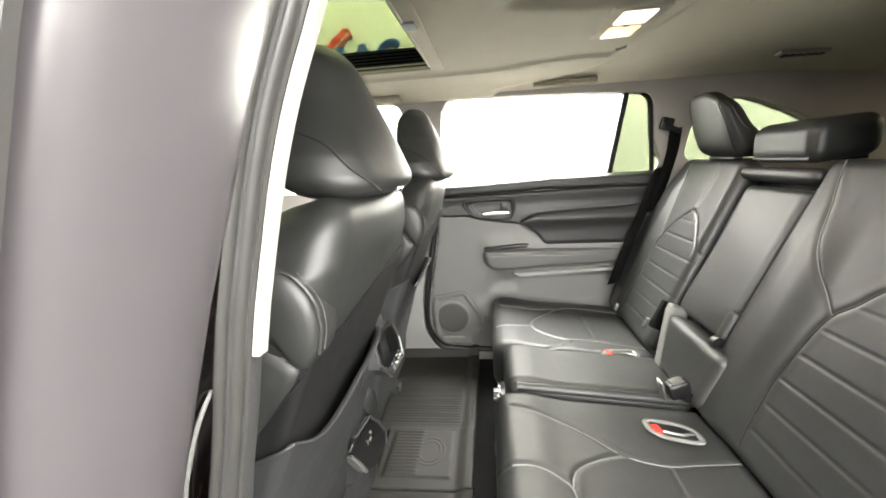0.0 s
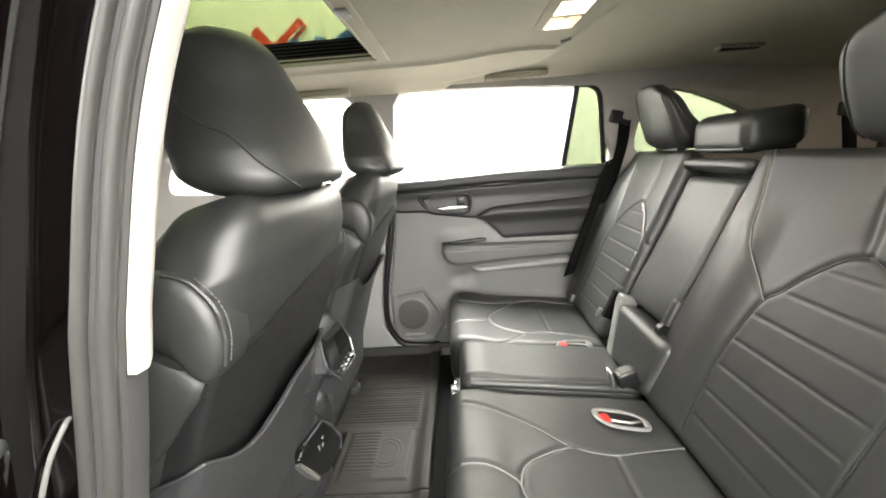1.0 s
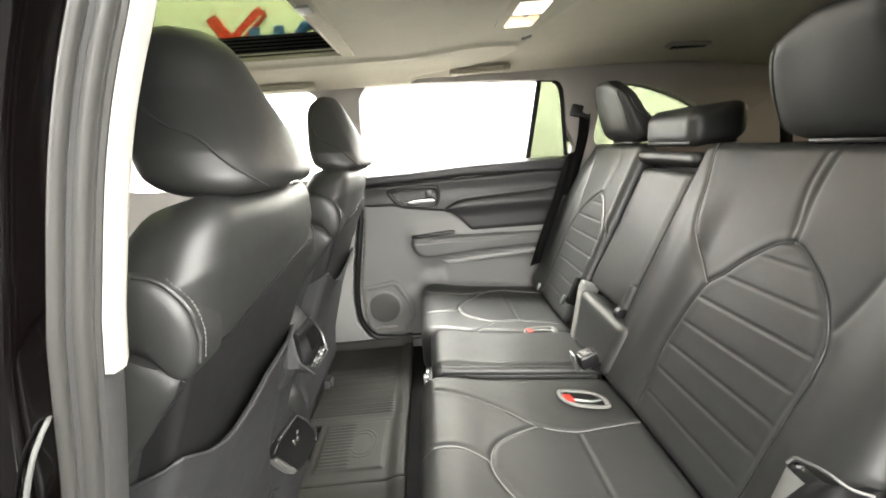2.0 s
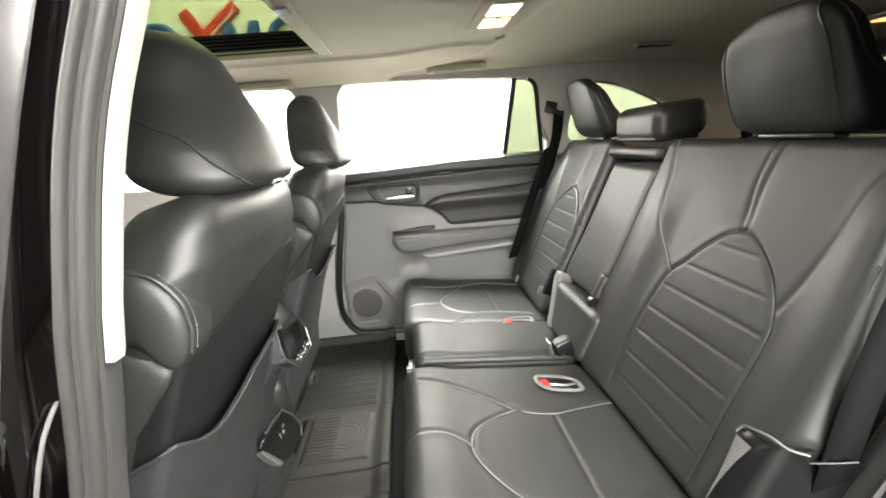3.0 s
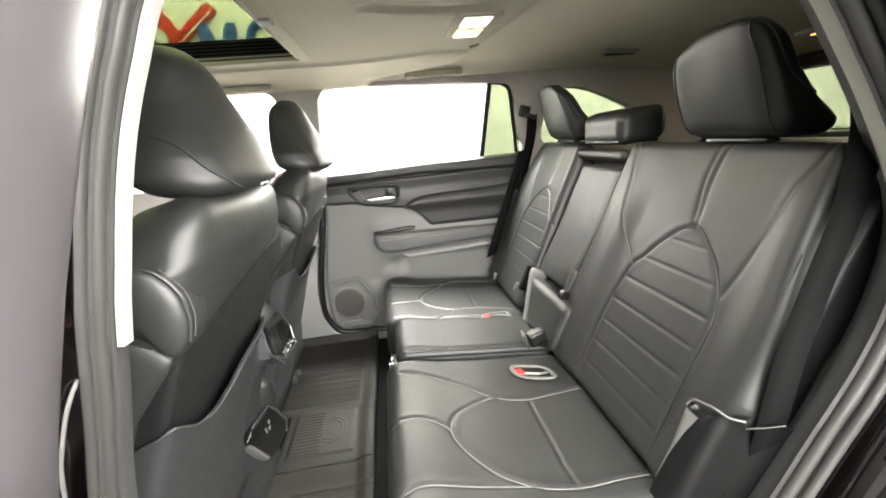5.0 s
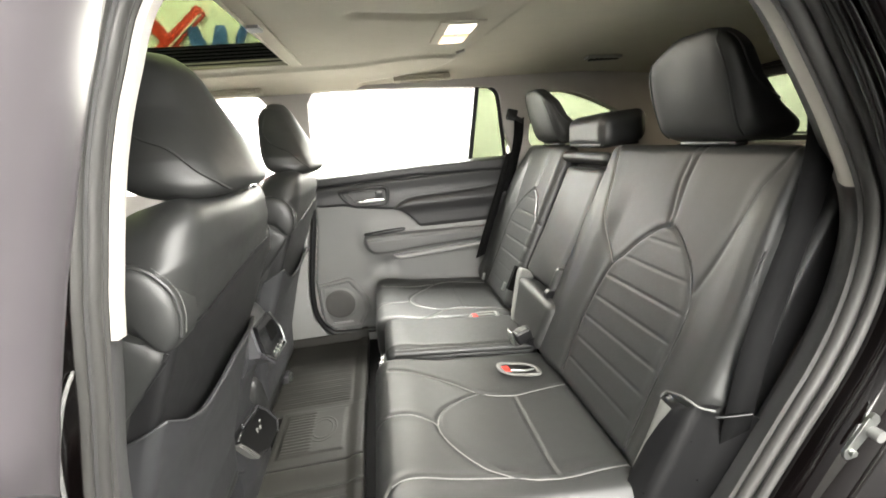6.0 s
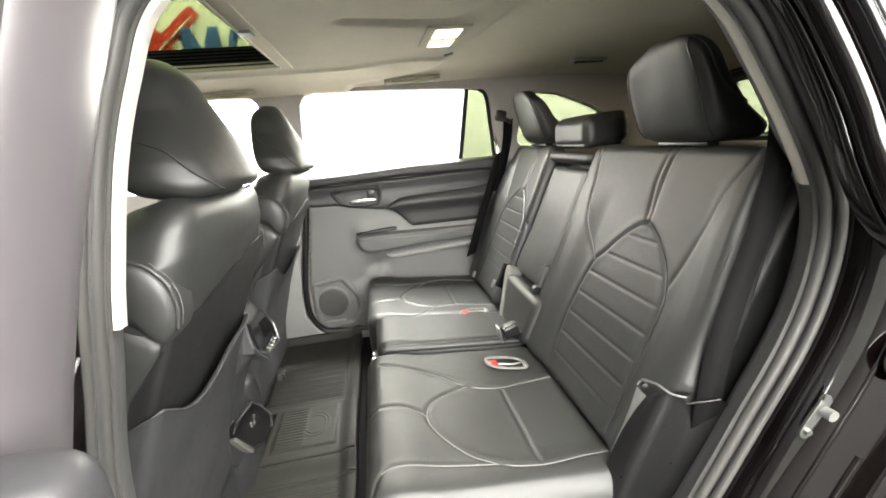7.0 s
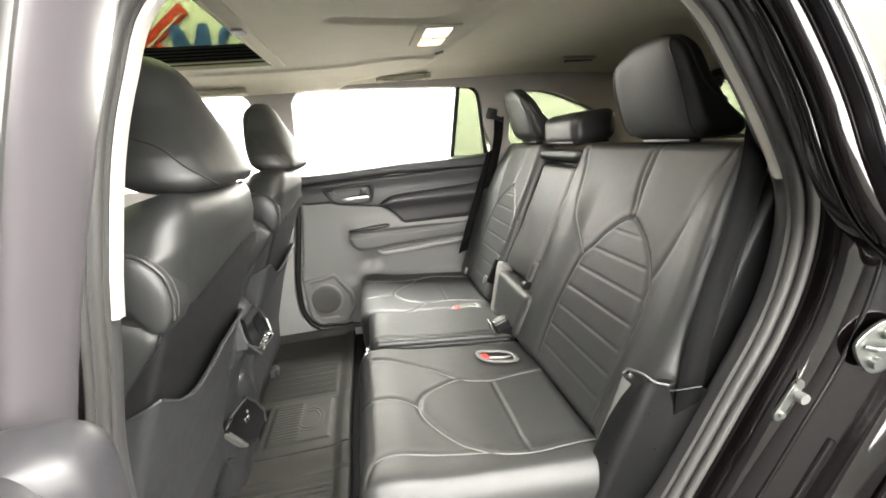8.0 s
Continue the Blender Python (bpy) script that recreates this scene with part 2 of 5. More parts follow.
def plate(outline, depth, axis_y, bevel=0.0, lean=None):
    """A plate from an outline of (x, z), its face at y = axis_y and its thickness towards larger y."""
    bm = bmesh.new()
    vs = [bm.verts.new((x, axis_y, z)) for x, z in outline]
    f = bm.faces.new(vs)
    r = bmesh.ops.extrude_face_region(bm, geom=[f])
    bmesh.ops.translate(bm, vec=(0, depth, 0), verts=[v for v in r["geom"] if isinstance(v, bmesh.types.BMVert)])
    bmesh.ops.recalc_face_normals(bm, faces=bm.faces)
    if bevel:
        front = [e for e in bm.edges if all(abs(v.co.y - axis_y) < 1e-6 for v in e.verts)]
        bmesh.ops.bevel(bm, geom=front, offset=bevel, segments=3, affect="EDGES", profile=0.6)
    if lean:
        for v in bm.verts:
            v.co.y += lean(v.co.x, v.co.z)
    return bm


def sheet(outer, holes, y_of, thick, sign=1.0):
    """A wall skin from an outline of (x, z) with holes through it; y_of(z) gives its lean."""
    bm = bmesh.new()
    edges = []
    for loop in (outer, *holes):
        vs = [bm.verts.new((x, 0, z)) for x, z in loop]
        edges += [bm.edges.new((vs[i], vs[(i + 1) % len(vs)])) for i in range(len(vs))]
    bmesh.ops.triangle_fill(bm, edges=edges, use_beauty=True)
    inner = [f for f in bm.faces]
    r = bmesh.ops.extrude_face_region(bm, geom=inner)
    bmesh.ops.translate(bm, vec=(0, thick, 0), verts=[v for v in r["geom"] if isinstance(v, bmesh.types.BMVert)])
    for v in bm.verts:
        v.co.y = sign * (v.co.y + y_of(v.co.z))
    return bm


def smoothstep(a, b, x):
    t = np.clip((x - a) / (b - a), 0, 1)
    return t * t * (3 - 2 * t)


def depth_inside(u, v, loop):
    """The distance of the points (u, v) from a closed outline, positive inside it."""
    loop = np.array(loop)
    d = line_distance(u, v, np.vstack([loop, loop[:1]]))
    inside = np.zeros(u.shape, bool)
    for (ax, ay), (bx, by) in zip(loop, np.roll(loop, -1, axis=0)):
        if ay != by:
            inside ^= ((ay > v) != (by > v)) & (u < (bx - ax) * (v - ay) / (by - ay) + ax)
    return np.where(inside, d, -d)


def moulded(name, loop, height, y, mat, parent, label="", res=0.005, skirt=0.006):
    """A moulding on an upright panel: outline of (x, z); height(x, z, depth) is how far it stands out of the plane y."""
    lo, hi = np.min(loop, axis=0) - skirt - res, np.max(loop, axis=0) + skirt + res
    xs, zs = np.arange(lo[0], hi[0] + res, res), np.arange(lo[1], hi[1] + res, res)
    gx, gz = np.meshgrid(xs, zs, indexing="ij")
    d = depth_inside(gx, gz, loop)
    h = height(gx, gz, d)
    keep = d > -skirt
    ids = np.full(gx.shape, -1)
    ids[keep] = np.arange(keep.sum())
    verts = np.stack([gx[keep], y - h[keep], gz[keep]], axis=1)
    q = np.stack([ids[:-1, :-1], ids[1:, :-1], ids[1:, 1:], ids[:-1, 1:]], axis=-1).reshape(-1, 4)
    q = q[(q >= 0).all(axis=1)]
    return mesh_object(name, verts, q.tolist(), mat, parent, label)


def bulge(d, r):
    """A rounded edge of radius r: 0 at the outline, 1 past r inside it."""
    t = np.clip(d / r, 0, 1)
    return np.where(d < 0, d / r, np.sqrt(1 - (1 - t) ** 2))

# ---- showroom round the car ----
def room_side(name, size, at, mat, label):
    ob = part(name, block(size, at, 0.0), mat)
    return tagged(ob, label, "wall" if "wall" in name else name, kind="structure")


room_side("ground", (16, 14, 0.1), (1.0, 0.0, -0.13), FLOOR_MAT, "grey painted showroom floor under the car")
room_side("wall_far", (16, 0.1, 4.2), (1.0, 3.25, 1.9), BACKDROP, "bright white showroom wall beyond the car")
# near and front walls are unseen, added in grey to keep reflections dark
room_side("wall_near", (16, 0.1, 4.2), (1.0, -5.0, 1.9), WALL_DARK, "unseen grey wall added behind the camera")
room_side("wall_rear", (0.1, 14, 4.2), (7.0, 0.0, 1.9), WALL_PAINT, "bright white showroom wall behind the tail")
room_side("wall_front", (0.1, 14, 4.2), (-6.0, 0.0, 1.9), WALL_DARK, "unseen grey wall added ahead of the car")
room_side("ceiling", (16, 14, 0.1), (1.0, 0.0, 3.9), WALL_PAINT, "white showroom ceiling above the strip lamps")

# the dealer's board on the far wall, as plain strokes
board = thing("wall_sign", "red and blue painted strokes of a dealer's sign on the wall", "sign")
for step, (name, a, b, wide, mat) in enumerate((("red_stroke", (-1.62, 2.52), (-1.36, 2.12), 0.105, SIGN_RED), ("red_stroke", (-1.14, 2.55), (-1.66, 2.14), 0.105, SIGN_RED),
                              ("blue_stroke", (-1.255, 2.04), (-1.255, 2.41), 0.075, SIGN_BLUE), ("blue_stroke", (-1.240, 2.40), (-1.125, 2.10), 0.07, SIGN_BLUE),
                              ("blue_stroke", (-1.125, 2.10), (-1.015, 2.40), 0.07, SIGN_BLUE), ("blue_stroke", (-1.0, 2.04), (-1.0, 2.41), 0.075, SIGN_BLUE))):
    mid, dx, dz = ((a[0] + b[0]) / 2, (a[1] + b[1]) / 2), b[0] - a[0], b[1] - a[1]
    part(name, block((math.hypot(dx, dz), 0.02, wide), (mid[0], 3.185 - 0.004 * step, mid[1]), 0.003, (0, -math.degrees(math.atan2(dz, dx)), 0)), mat, board)

for cx, a0, a1 in ((-0.72, 60, 300), (-1.86, -110, 250)):
    arc = [(cx + 0.15 * math.cos(math.radians(a)), 3.187, 2.22 + 0.19 * math.sin(math.radians(a))) for a in np.linspace(a0, a1, 28)]
    part("blue_arc", rod(arc, 0.038, 8), SIGN_BLUE, board)
part("pale_line", rod([(-1.15, 3.168, 2.51), (-1.63, 3.168, 2.13)], 0.008, 6), BACKDROP, board)

# ---- the car's shell ----
def side_y(z):
    """Half width of the cabin's side at a height: upright below the belt, leaning in above it."""
    return 0.775 - 0.30 * max(0.0, z - 1.12) + 0.04 * min(1.0, max(0.0, (1.11 - z) / 0.05))


def arc_loop(points, per=6):
    return [tuple(q) for q in spline(points, per, closed=True)]


WINDOW_REAR = arc_loop([(-0.035, 1.136), (-0.021, 1.279), (-0.006, 1.418), (0.001, 1.44), (0.027, 1.471), (0.074, 1.478), (0.202, 1.475), (0.443, 1.467), (0.723, 1.453), (0.789, 1.448), (0.815, 1.432), (0.83, 1.396), (0.85, 1.279), (0.871, 1.134), (0.45, 1.132), (0.05, 1.122)])
WINDOW_FRONT = arc_loop([(-0.20, 1.14), (-0.19, 1.30), (-0.17, 1.42), (-0.19, 1.465), (-0.26, 1.480), (-0.5, 1.475), (-0.75, 1.43), (-0.95, 1.30), (-1.05, 1.16), (-0.95, 1.125), (-0.5, 1.125), (-0.23, 1.125)])
WINDOW_QUARTER = arc_loop([(0.98, 1.20), (0.985, 1.32), (1.00, 1.40), (1.05, 1.416), (1.17, 1.405), (1.30, 1.362), (1.42, 1.308), (1.52, 1.24), (1.50, 1.19), (1.30, 1.175), (1.05, 1.175)])
SIDE = [(-1.4, 0.25), (2.05, 0.25), (2.05, 1.50), (-1.4, 1.50)]
far_side = part("wall_cabin_far", sheet(SIDE, [WINDOW_REAR, WINDOW_FRONT, WINDOW_QUARTER], side_y, 0.07), PILLAR_CLOTH)
tagged(far_side, "light grey pillar and roof rail trim of the far side", "pillar trim", kind="structure")


def glazing(name, loop, mat, label, y_add=0.045):
    bm = bmesh.new()
    f = bm.faces.new([bm.verts.new((x, side_y(z) + y_add, z)) for x, z in loop])
    r = bmesh.ops.extrude_face_region(bm, geom=[f])
    bmesh.ops.translate(bm, vec=(0, 0.004, 0), verts=[v for v in r["geom"] if isinstance(v, bmesh.types.BMVert)])
    ob = part(name, bm, mat)
    return tagged(ob, label, "window", kind="structure")


def inset(loop, d):
    c = np.mean(loop, axis=0)
    return [tuple(np.array(p) + (c - np.array(p)) / np.linalg.norm(c - np.array(p)) * d) for p in loop]


glazing("window_quarter", inset(WINDOW_QUARTER, -0.01), GLASS_TINT, "green tinted rear quarter glass of the far side")
# the fixed pane behind the upright of the far rear door; the main pane is lowered
fixed = [(0.727, 1.475), (0.868, 1.475), (0.892, 1.13), (0.692, 1.13)]
glazing("window_fixed", fixed, GLASS_TINT, "green tinted fixed pane behind the door's upright")
bar = bmesh.new()
for z0, z1 in ((1.12, 1.475),):
    a, b = (0.692, z0), (0.727, z1)
    quad = [(a[0] - 0.009, a[1]), (a[0] + 0.011, a[1]), (b[0] + 0.011, b[1]), (b[0] - 0.009, b[1])]
    vs = [bar.verts.new((x, side_y(z) + 0.015, z)) for x, z in quad]
    f = bar.faces.new(vs)
    r = bmesh.ops.extrude_face_region(bar, geom=[f])
    bmesh.ops.translate(bar, vec=(0, 0.03, 0), verts=[v for v in r["geom"] if isinstance(v, bmesh.types.BMVert)])
tagged(part("window_upright", bar, PLASTIC_BLACK), "black upright between the lowered pane and the fixed pane", "window frame", kind="structure")
# dark glass-run edge at the tail of the far door's window
run = [(0.782, 1.449), (0.81, 1.432), (0.825, 1.395), (0.845, 1.279), (0.868, 1.14)]
tagged(part("window_channel", rod([(x, side_y(z) + 0.02, z) for x, z in spline(run, 6)], 0.009), PLASTIC_BLACK), "black rubber glass channel of the far window", "window seal", kind="structure")

# tailgate with its glass, and the nose closed off
def end_wall(name, x, holes, label):
    bm = bmesh.new()
    edges = []
    for loop in ([(-0.85, 0.25), (0.85, 0.25), (0.85, 1.52), (-0.85, 1.52)], *holes):
        vs = [bm.verts.new((0, y, z)) for y, z in loop]
        edges += [bm.edges.new((vs[i], vs[(i + 1) % len(vs)])) for i in range(len(vs))]
    bmesh.ops.triangle_fill(bm, edges=edges, use_beauty=True)
    r = bmesh.ops.extrude_face_region(bm, geom=list(bm.faces))
    bmesh.ops.translate(bm, vec=(0.06, 0, 0), verts=[v for v in r["geom"] if isinstance(v, bmesh.types.BMVert)])
    bmesh.ops.translate(bm, vec=(x, 0, 0), verts=bm.verts)
    return tagged(part(name, bm, PLASTIC_BLACK), label, "tailgate" if x > 0 else "firewall", kind="structure")


HATCH = arc_loop([(-0.62, 1.17), (-0.60, 1.30), (-0.54, 1.37), (-0.45, 1.385), (0.45, 1.385), (0.54, 1.37), (0.60, 1.30), (0.62, 1.17), (0.5, 1.155), (-0.5, 1.155)])
end_wall("wall_tail", 1.93, [HATCH], "black inner trim of the tailgate round its glass")
SCREEN = arc_loop([(-0.72, 1.10), (-0.66, 1.30), (-0.58, 1.42), (0.58, 1.42), (0.66, 1.30), (0.72, 1.10), (0.5, 1.06), (-0.5, 1.06)])
end_wall("wall_nose", -1.42, [SCREEN], "dark front end of the cabin with the windscreen opening")
bm = bmesh.new()
f = bm.faces.new([bm.verts.new((1.955, y, z)) for y, z in inset(HATCH, -0.01)])
r = bmesh.ops.extrude_face_region(bm, geom=[f])
bmesh.ops.translate(bm, vec=(0.004, 0, 0), verts=[v for v in r["geom"] if isinstance(v, bmesh.types.BMVert)])
tagged(part("window_tailgate", bm, GLASS_TINT), "green tinted tailgate glass", "window", kind="structure")
# heating wires of the tailgate glass are too fine; its dark upper rail shows
tagged(part("trim_tailgate", rod([(1.90, -0.62, 1.405), (1.90, 0.62, 1.405)], 0.018), PLASTIC_BLACK), "black rail above the tailgate glass", "trim", kind="structure")

# floor pan
tagged(part("floor", block((3.5, 1.56, 0.06), (0.35, 0.0, 0.262), 0.0), CARPET), "black carpet of the cabin floor", "floor", kind="structure")

# headliner: a soft shell with the sunroof's opening
SUN_X0, SUN_X1, SUN_Y0, SUN_Y1 = -0.85, 0.015, -0.42, 0.260


def liner_z(x, y):
    z = 1.517 - 0.012 * (abs(y) / 0.5) ** 2
    z -= 0.034 * max(0.0, (abs(y) - 0.50) / 0.20) ** 2
    z -= 0.085 * max(0.0, (x - 1.15) / 0.8) ** 1.5
    z -= 0.10 * max(0.0, (-x - 0.8) / 0.6) ** 2
    # the front field hangs a little below the tail field and the side channels
    bound = float(np.interp(y, [-0.65, -0.56, -0.45, -0.266, -0.12, 0.046, 0.214, 0.423, 0.50, 0.56, 0.62], [0.20, 0.40, 0.56, 0.621, 0.611, 0.595, 0.566, 0.549, 0.50, 0.40, 0.20]))
    z += 0.016 * float(smoothstep(-0.010, 0.040, x - bound))
    # a ridge along the far edge of the field and a soft hollow before the dome lamp
    z -= 0.008 * math.exp(-(float(line_distance(np.float64(x), np.float64(y), RIDGE)) / 0.020) ** 2)
    z += 0.010 * math.exp(-(float(line_distance(np.float64(x), np.float64(y), HOLLOW)) / 0.020) ** 2)
    return z


RIDGE = spline([(0.545, 0.300), (0.47, 0.285), (0.37, 0.300), (0.24, 0.352), (0.10, 0.366), (-0.30, 0.370), (-0.80, 0.370)], 4)
HOLLOW = spline([(0.25, -0.18), (0.35, -0.155), (0.44, -0.14), (0.515, -0.150), (0.548, -0.205), (0.57, -0.266), (0.58, -0.34)], 4)


xs = sorted(set([round(v, 4) for v in np.arange(-1.4, 0.1, 0.02)] + [round(v, 4) for v in np.arange(0.1, 0.8, 0.01)] + [round(v, 4) for v in np.arange(0.8, 2.0, 0.02)] + [SUN_X0, SUN_X1]))
ys = sorted(set([round(v, 4) for v in np.arange(-0.666, 0.6661, 0.012333)] + [SUN_Y0, SUN_Y1]))
verts, faces, idx = [], [], {}
for i, x in enumerate(xs):
    for j, y in enumerate(ys):
        idx[i, j] = len(verts)
        verts.append((x, y, liner_z(x, y)))
for i in range(len(xs) - 1):
    for j in range(len(ys) - 1):
        if SUN_X0 - 1e-6 <= xs[i] and xs[i + 1] <= SUN_X1 + 1e-6 and SUN_Y0 - 1e-6 <= ys[j] and ys[j + 1] <= SUN_Y1 + 1e-6:
            continue
        faces.append((idx[i, j], idx[i, j + 1], idx[i + 1, j + 1], idx[i + 1, j]))
liner = mesh_object("ceiling_headliner", verts, faces, HEADLINER)
mod = liner.modifiers.new("thick", "SOLIDIFY")
mod.thickness, mod.offset = 0.02, -1
tagged(liner, "beige cloth headliner of the car", "headliner", kind="structure")

# outer roof skin, with the sunroof's glass let in
roof = bmesh.new()
for x0, x1, y0, y1 in ((-1.4, SUN_X0 - 0.03, -0.80, 0.80), (SUN_X1 + 0.03, 2.0, -0.80, 0.80), (SUN_X0 - 0.03, SUN_X1 + 0.03, SUN_Y1 + 0.03, 0.80), (SUN_X0 - 0.03, SUN_X1 + 0.03, -0.80, SUN_Y0 - 0.03)):
    if y0 > SUN_Y1:
        block((x1 - x0, 0.54, 0.006), ((x0 + x1) / 2, 0.556, 1.555), 0.0, (-5.3, 0, 0), bm=roof)
    else:
        block((x1 - x0, y1 - y0, 0.006), ((x0 + x1) / 2, (y0 + y1) / 2, 1.582), 0.0, bm=roof)
tagged(part("roof", roof, PAINT), "dark brown painted roof of the car", "roof", kind="structure")
sun = thing("sunroof", "tinted glass sunroof with black side walls and light frame", "sunroof")
glass = part("glass", block((SUN_X1 - SUN_X0 + 0.05, SUN_Y1 - SUN_Y0 + 0.05, 0.005), ((SUN_X0 + SUN_X1) / 2, (SUN_Y0 + SUN_Y1) / 2, 1.5795), 0.0), GLASS_ROOF, sun, "tinted roof glass")
cx = (SUN_X0 + SUN_X1) / 2
for y in (SUN_Y0 - 0.004, SUN_Y1 + 0.004):
    side = part("side_wall", block((SUN_X1 - SUN_X0, 0.006, 0.064), (cx, y, 1.544), 0.0), WELL_BLACK, sun, "black side wall of the opening")
    for k in range(6):
        part("rail", rod([(SUN_X0, y - math.copysign(0.006, y), 1.522 + 0.0095 * k), (SUN_X1 - 0.01, y - math.copysign(0.006, y), 1.522 + 0.0095 * k)], 0.0022, 6), PLASTIC_BLACK, side)
part("rear_wall", block((0.006, SUN_Y1 - SUN_Y0, 0.064), (SUN_X1 + 0.004, (SUN_Y0 + SUN_Y1) / 2, 1.544), 0.0), TRIM_LIGHT, sun)
ring = [(SUN_X0, SUN_Y0), (SUN_X1 - 0.015, SUN_Y0), (SUN_X1, SUN_Y0 + 0.015), (SUN_X1, SUN_Y1 - 0.015), (SUN_X1 - 0.015, SUN_Y1), (SUN_X0, SUN_Y1)]
part("frame", rod([(x, y, liner_z(x, y) - 0.001) for x, y in ring], 0.0042, 8), HEADLINER, sun, "light plastic frame")
for at, size in (((SUN_X1 + 0.020, (SUN_Y0 + SUN_Y1) / 2, 1.5125), (0.034, SUN_Y1 - SUN_Y0 + 0.06, 0.006)), ((cx, SUN_Y1 + 0.016, 1.5115), (SUN_X1 - SUN_X0, 0.024, 0.006))):
    part("flange", block(size, at, 0.002), HEADLINER, sun, "light flange round the opening")
part("latch", block((0.03, 0.045, 0.012), (SUN_X1 + 0.012, -0.150, 1.510), 0.004), PLASTIC_GREY, sun)

# ---- near body side: the door's opening ----
OPENING = [(0.10, 0.36), (-0.02, 0.42), (-0.085, 0.60), (-0.075, 0.85), (-0.040, 1.02), (-0.018, 1.12), (0.010, 1.24), (0.040, 1.325), (0.078, 1.398), (0.16, 1.445), (0.35, 1.455), (0.55, 1.448),
           (0.68, 1.425), (0.755, 1.378), (0.815, 1.295), (0.868, 1.205), (0.904, 1.125), (0.918, 1.05), (0.908, 0.96), (0.878, 0.87), (0.825, 0.765), (0.765, 0.65), (0.70, 0.54), (0.60, 0.43), (0.45, 0.36), (0.28, 0.345)]
CURVE = spline(OPENING, 10, closed=True)
TANGENT = np.roll(CURVE, -1, axis=0) - np.roll(CURVE, 1, axis=0)
TANGENT /= np.linalg.norm(TANGENT, axis=1)[:, None]
OUTWARD = np.stack([-TANGENT[:, 1], TANGENT[:, 0]], axis=1)


def lean_near(x, z):
    return 0.10 * max(0.0, z - 1.12) - 0.036 * (1.0 - float(smoothstep(0.15, 0.85, x)))


def sweep(name, section, mat, label, category="", closed_section=False, keep=None, parent=None, kind="structure", front=0.0):
    """A moulding run round the opening. section: (distance outward from the opening's edge, y)."""
    n, m = len(CURVE), len(section)
    verts, faces = [], []
    for c, o in zip(CURVE, OUTWARD):
        for d, y in section:
            d = d + front * (1 - float(smoothstep(0.10, 0.55, c[0])))
            narrow = float(smoothstep(1.04, 1.19, c[1])) * (c[0] > 0.4)
            d = d if d < 0.03 else 0.03 + (d - 0.03) * (1 - 0.84 * narrow)
            y = y if y > -0.80 else y + 0.045 * narrow
            x, z = c + d * o
            verts.append((x, y + lean_near(x, z), z))
    ok = [keep is None or keep(*c) for c in CURVE]
    for i in range(n):
        i2 = (i + 1) % n
        if not (ok[i] and ok[i2]):
            continue
        for k in range(m if closed_section else m - 1):
            k2 = (k + 1) % m
            faces.append((i * m + k, i2 * m + k, i2 * m + k2, i * m + k2))
    used = sorted({v for f in faces for v in f})
    new_id = {v: i for i, v in enumerate(used)}
    ob = mesh_object(name, [verts[v] for v in used], [tuple(new_id[v] for v in f) for f in faces], mat, parent)
    if parent is None:
        tagged(ob, label, category, kind=kind)
    elif label:
        ob["label"] = label
    return ob


def bead(d, y, r, n=10):
    return [(d + r * math.cos(2 * math.pi * k / n), y + r * math.sin(2 * math.pi * k / n)) for k in range(n)]


pillar_light = [(0.036, -0.655), (0.008, -0.674), (-0.001, -0.690), (0.000, -0.702), (0.006, -0.704), (0.012, -0.690), (0.040, -0.661)]
sweep("trim_pillar_light", pillar_light, TRIM_LIGHT, "light plastic pillar trim beside the door opening", "pillar trim", True, keep=lambda x, z: z > (1.072 if x < 0.4 else 1.126))
sweep("trim_pillar_dark", [(0.050, -0.640), (0.030, -0.655), (0.012, -0.675), (0.008, -0.700), (0.012, -0.725), (0.03, -0.735)], PILLAR_DARK, "black plastic pillar trim under the door seal", "pillar trim")
seal = sweep("door_seal", bead(0.005, -0.716, 0.0092), RUBBER, "grey rubber door seal round the opening", "door seal", True, front=0.010)
sweep("lip", bead(0.010, -0.7335, 0.0068), RUBBER, "", closed_section=True, parent=seal, front=0.008)
sweep("carrier", [(0.002, -0.712), (-0.004, -0.704), (0.006, -0.698), (0.014, -0.72)], RUBBER, "", closed_section=True, parent=seal, front=0.011)
sweep("door_jamb", [(0.016, -0.730), (0.017, -0.752), (0.021, -0.768), (0.030, -0.779), (0.042, -0.785), (0.060, -0.788), (0.085, -0.789), (0.120, -0.791), (0.160, -0.796), (0.185, -0.801), (0.200, -0.808), (0.208, -0.835), (0.222, -0.848), (0.25, -0.853), (0.32, -0.855)],
      PAINT, "glossy dark brown painted door jamb", "door jamb")
sweep("jamb_ridge", bead(0.070, -0.7875, 0.0045), PAINT, "glossy dark brown pressed ridge along the jamb", "door jamb", True)
sweep("jamb_flange", bead(0.214, -0.842, 0.008), PAINT, "glossy dark brown outer flange of the jamb", "door jamb", True)
sweep("jamb_pressing", bead(0.140, -0.7915, 0.0075), PAINT, "glossy dark brown pressing low on the jamb", "door jamb", True, keep=lambda x, z: z < 0.78 and x > 0.4)
